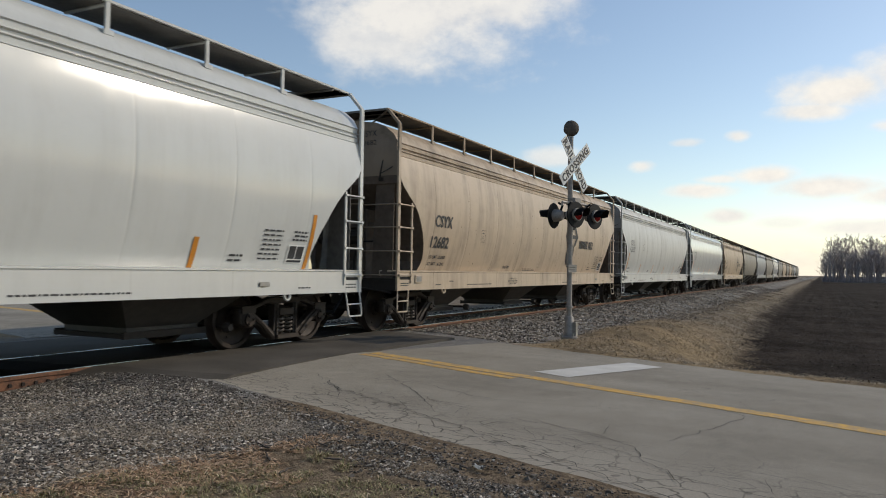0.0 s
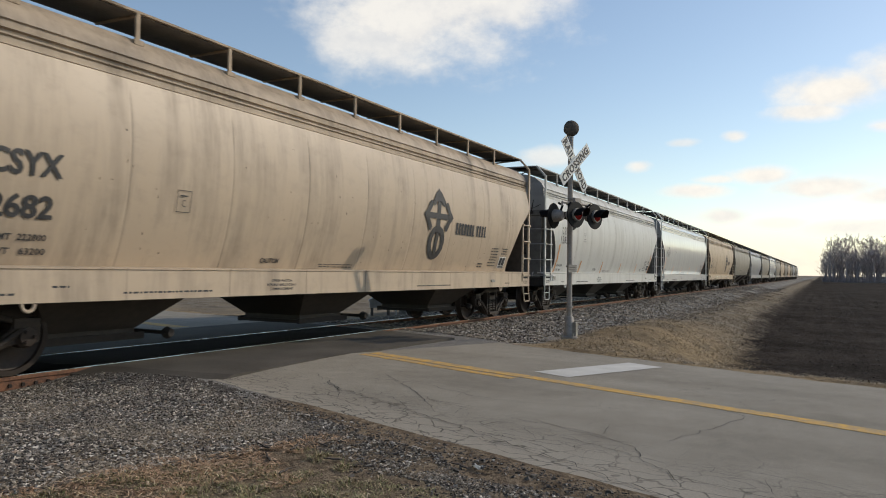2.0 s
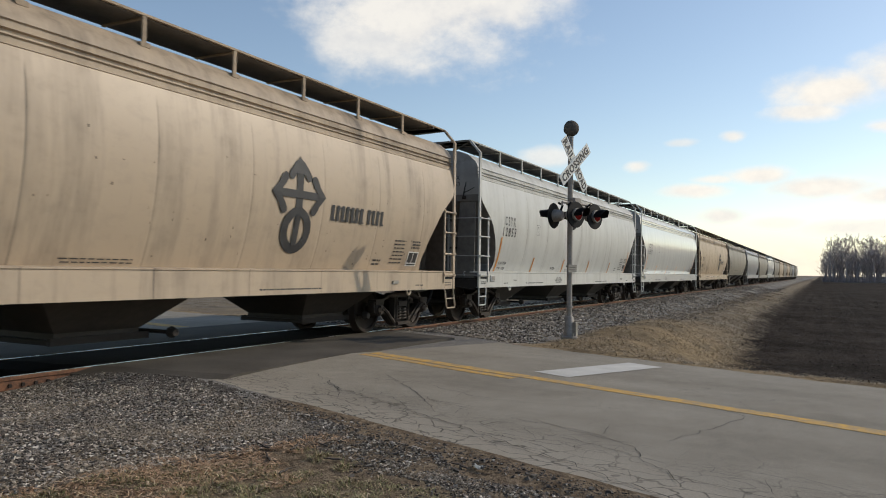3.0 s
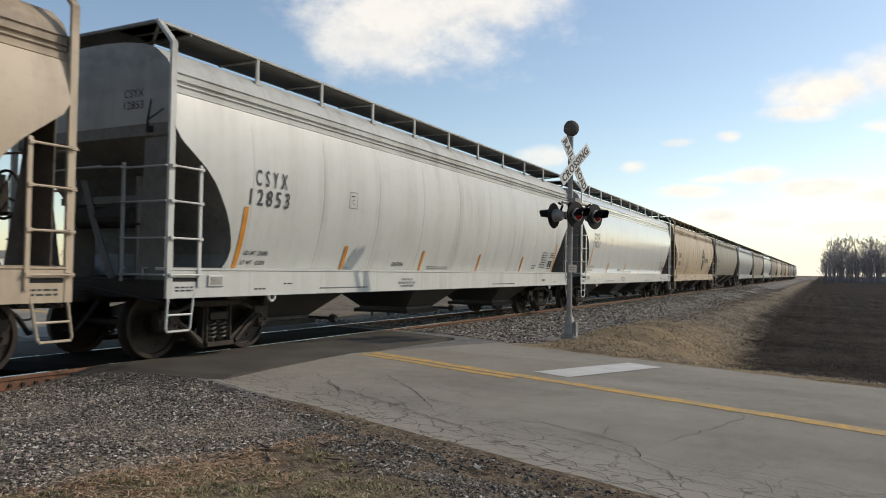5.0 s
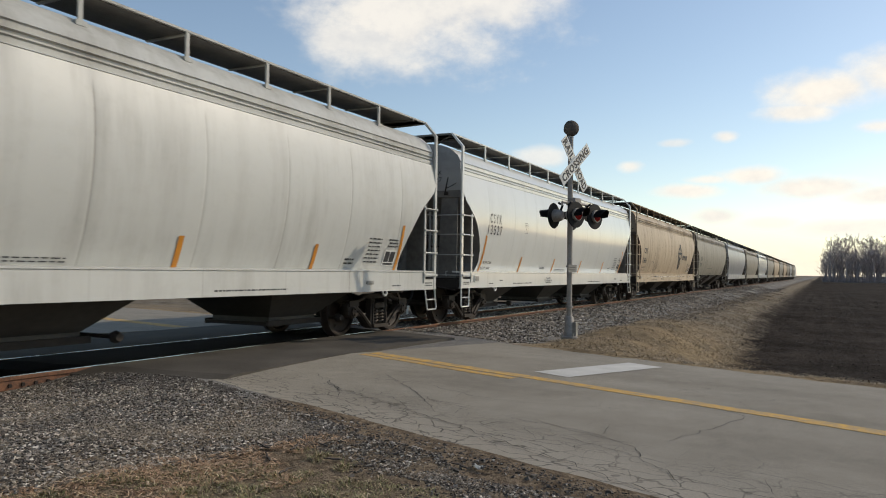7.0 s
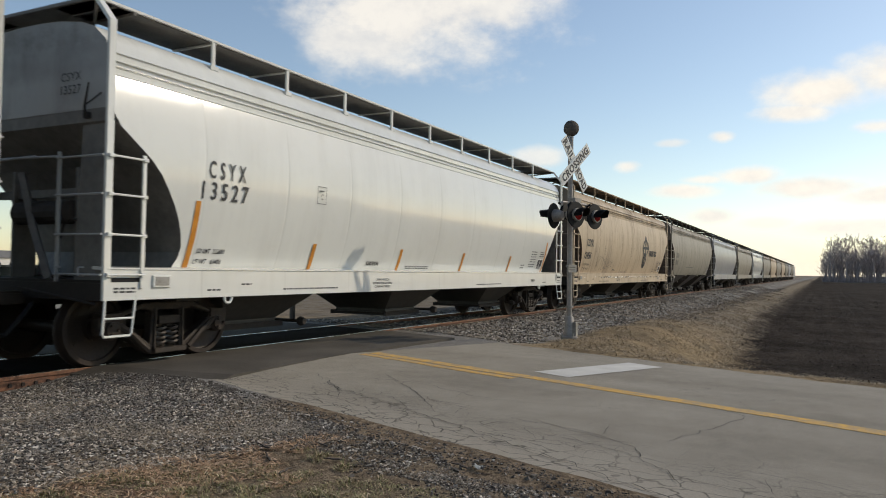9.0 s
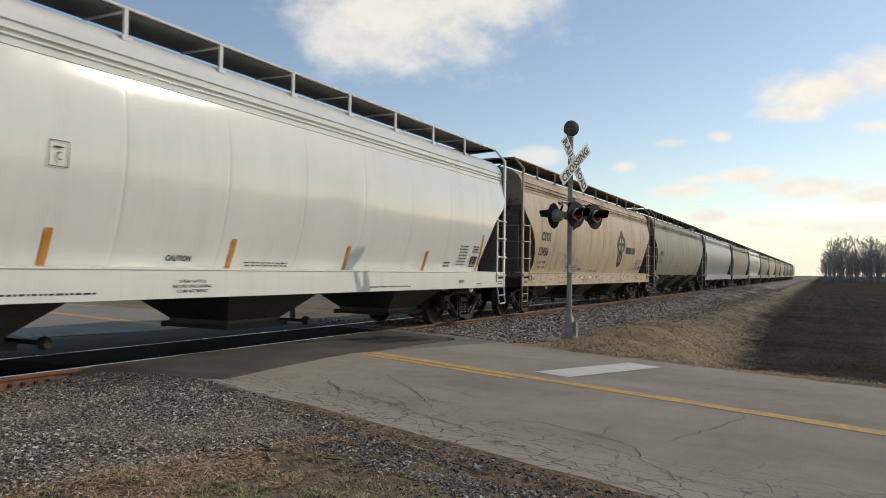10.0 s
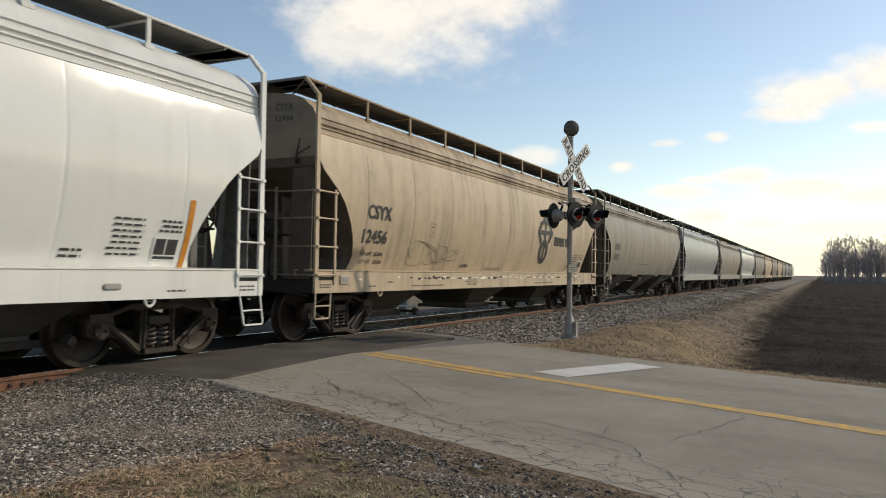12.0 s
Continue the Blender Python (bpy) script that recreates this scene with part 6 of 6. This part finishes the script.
p7 = drop(9000, (1.2, 6.5), (-8.6, -4.0), lambda x, y: x < road_x(y) - HALF - 0.5, RNG, 0.004)
tagged(piece("straw_litter", blades("straw_litter", p7, RNG.uniform(0.03, 0.11, len(p7)), RNG.uniform(0.001, 0.003, len(p7)), 0.9, RNG), M["straw"], None), "scattered dead straw on dirt and stone", "grass", kind="stuff")



def beside_stone(x, y):
    """A drift of leaves and stalks where the stone gives way to turf."""
    edge = -4.68 - 0.30 * (x - 2.8) + 0.2 * noise.noise(Vector((x * 1.5, y * 1.5, 0)))
    d = edge - y
    return -0.12 < d < 0.75 + 0.6 * noise.noise(Vector((x * 2.5, y * 2.5, 4))) - 0.12 * max(0.0, x - 2.5) and x < road_x(y) - HALF - 0.7 and noise.noise(Vector((x * 5, y * 5, 8))) > -0.25


p8 = drop(52000, (0.8, 6.0), (-7.0, -3.4), beside_stone, RNG, 0.006)
tagged(piece("leaf_litter", blades("leaf_litter", p8, RNG.uniform(0.025, 0.11, len(p8)), RNG.uniform(0.0018, 0.006, len(p8)), 0.9, RNG), M["litter"], None), "rusty brown dead leaves and stalks beside the stone", "leaf litter", kind="stuff")

def twigs():
    r = random.Random(15)
    for x, y, a, ln in ((4.32, -5.08, 62, 0.42), (4.40, -5.32, 20, 0.30), (4.12, -5.30, 48, 0.36), (4.55, -5.45, 75, 0.24), (3.92, -5.62, 10, 0.28), (4.28, -5.75, 110, 0.22), (3.35, -4.52, 30, 0.26), (4.62, -6.55, 80, 0.25)):
        bm, pts = bmesh.new(), []
        for k in range(5):
            q = (k / 4 - 0.5) * ln * 0.6
            px, py = x + q * math.cos(radians(a)) + r.uniform(-0.006, 0.006), y + q * math.sin(radians(a)) + r.uniform(-0.006, 0.006)
            pts.append((px, py, land_z(px, py) + relief(px, py) + 0.012 + r.uniform(0.0, 0.008)))
        tube(bm, pts, [0.006, 0.008, 0.007, 0.006, 0.003], 5)
        tagged(part("twig", bm, M["post"], None), "dark broken twig lying on bare earth", "twig", group="twigs on the verge")
    x, y = 4.62, -6.72
    bm = bmesh.new()
    rows = [[bm.verts.new((x + 0.02 * i, y + 0.024 * j, land_z(x, y) + relief(x, y) + 0.02 + r.uniform(0.0, 0.03))) for i in range(4)] for j in range(4)]
    for a, b in zip(rows, rows[1:]):
        for k in range(3):
            bm.faces.new((a[k], a[k + 1], b[k + 1], b[k]))
    bmesh.ops.solidify(bm, geom=bm.faces[:], thickness=0.002)
    tagged(part("paper_scrap", bm, M["label"], None), "crumpled pale paper scrap on the shoulder", "litter")


twigs()

CRACKS = [[(6.3, -6.43), (6.1, -6.84), (5.98, -7.16), (5.73, -7.53), (5.46, -7.6), (5.23, -7.78), (4.84, -7.97)], [(5.98, -7.16), (6.45, -7.16)], [(7.83, -7.69), (7.48, -8.17), (6.85, -7.97), (6.11, -7.72)],
          [(6.92, -3.63), (6.58, -4.33), (6.16, -5.13), (5.82, -5.8), (5.36, -6.62), (5.05, -7.21), (4.75, -7.64), (4.5, -8.3)], [(6.23, -3.85), (5.64, -5.09), (5.19, -6.02), (4.91, -6.72), (4.6, -7.16), (4.4, -7.7)],
          [(7.25, -3.55), (6.51, -4.23), (6.65, -4.43), (6.88, -4.31)], [(7.85, -3.97), (6.62, -5.26), (6.52, -5.8)]]
CRACKS += [[(6.56, -4.89), (5.59, -5.67)], [(6.98, -4.89), (6.13, -5.58)], [(7.35, -3.31), (6.78, -3.97), (6.23, -4.43)], [(5.53, -8.33), (5.39, -8.66)], [(6.24, -3.23), (5.97, -4.06), (5.32, -5.06)],
           [(7.48, -3.87), (7.4, -4.84), (7.03, -5.57), (6.98, -6.15)]]


def crack(bm, pts, width, rng, sway=0.06):
    """A ragged thread of open joint laid on the asphalt."""
    path = []
    for (x0, y0), (x1, y1) in zip(pts, pts[1:]):
        n = max(2, int(math.hypot(x1 - x0, y1 - y0) / 0.05))
        for k in range(n):
            path.append((x0 + (x1 - x0) * k / n, y0 + (y1 - y0) * k / n))
    path.append(pts[-1])
    prev, wander = None, 0.0
    for k, (x, y) in enumerate(path):
        s = rng.uniform(0, 100) if k == 0 else s
        q, q2 = noise.noise(Vector((s, k * 0.35, 0))) * sway + rng.gauss(0, 0.006), noise.noise(Vector((s, k * 0.3, 5))) * sway + rng.gauss(0, 0.006)
        ends = min(1.0, 0.25 + min(k, len(path) - 1 - k) * 0.15)
        w = width * ends * rng.uniform(0.4, 1.3)
        i, j = max(0, k - 1), min(len(path) - 1, k + 1)
        d = Vector((path[j][0] - path[i][0], path[j][1] - path[i][1])).normalized()
        a, b = Vector((x + q, y + q2)) + Vector((-d.y, d.x)) * w, Vector((x + q, y + q2)) - Vector((-d.y, d.x)) * w

        def lay(p):
            return bm.verts.new((p.x, p.y, road_z(p.y) - 0.0072 * abs(p.x - road_x(p.y)) + 0.004))
        pair = (lay(a), lay(b))
        if prev:
            bm.faces.new((prev[0], prev[1], pair[1], pair[0]))
        prev = pair


def cracks():
    rng = random.Random(12)
    for pts in CRACKS:
        bm = bmesh.new()
        crack(bm, pts, 0.0034, rng)
        part("crack", bm, M["crack"], road)
    # crazed band along the broken edge
    bm = bmesh.new()
    for o in (0.16, 0.42, 0.7, 1.05):
        y = -9.6
        while y < -3.2:
            ln = rng.uniform(0.7, 1.9) * (1.2 - o * 0.4)
            pts = [(road_x(q) - HALF + o + rng.uniform(-0.08, 0.08), q) for q in (y, y + ln * 0.35, y + ln * 0.7, y + ln)]
            crack(bm, pts, 0.0026, rng, 0.035)
            y += ln + rng.uniform(0.1, 0.7) * (1 + o * 1.5)
    for k in range(34):
        y = rng.uniform(-9.5, -3.2)
        o = abs(rng.gauss(0, 0.55)) + 0.05
        x = road_x(y) - HALF + o
        ln = rng.uniform(0.15, 0.5)
        slant = rng.uniform(-0.5, 0.5)
        crack(bm, [(x, y), (x + ln * 0.5, y + slant * ln * 0.5 + rng.uniform(-0.05, 0.05)), (x + ln, y + slant * ln)], 0.0024, rng, 0.035)
    tagged(part("crazing", bm, M["crack"], road, "fine cracks along the broken asphalt edge"), kind="stuff")


cracks()


# ---- what moves ----
def motions():
    for car, x0 in TRAIN:
        walk(car, [(t, pose(x0 - gone(t), 0, 0)) for t in range(13)])
    for w, dx in WHEELS[:40]:
        walk(w, [(k / 10, pose(dx, 0, 0.459, 0, -math.degrees(gone(k / 10) / 0.459), 0)) for k in range(121)])
    walk(CLOUD_SHELL, [(t, pose(EYE[0], EYE[1], 0, 0, 0, 0.118 * t)) for t in (0, 4, 8, 12)])


motions()
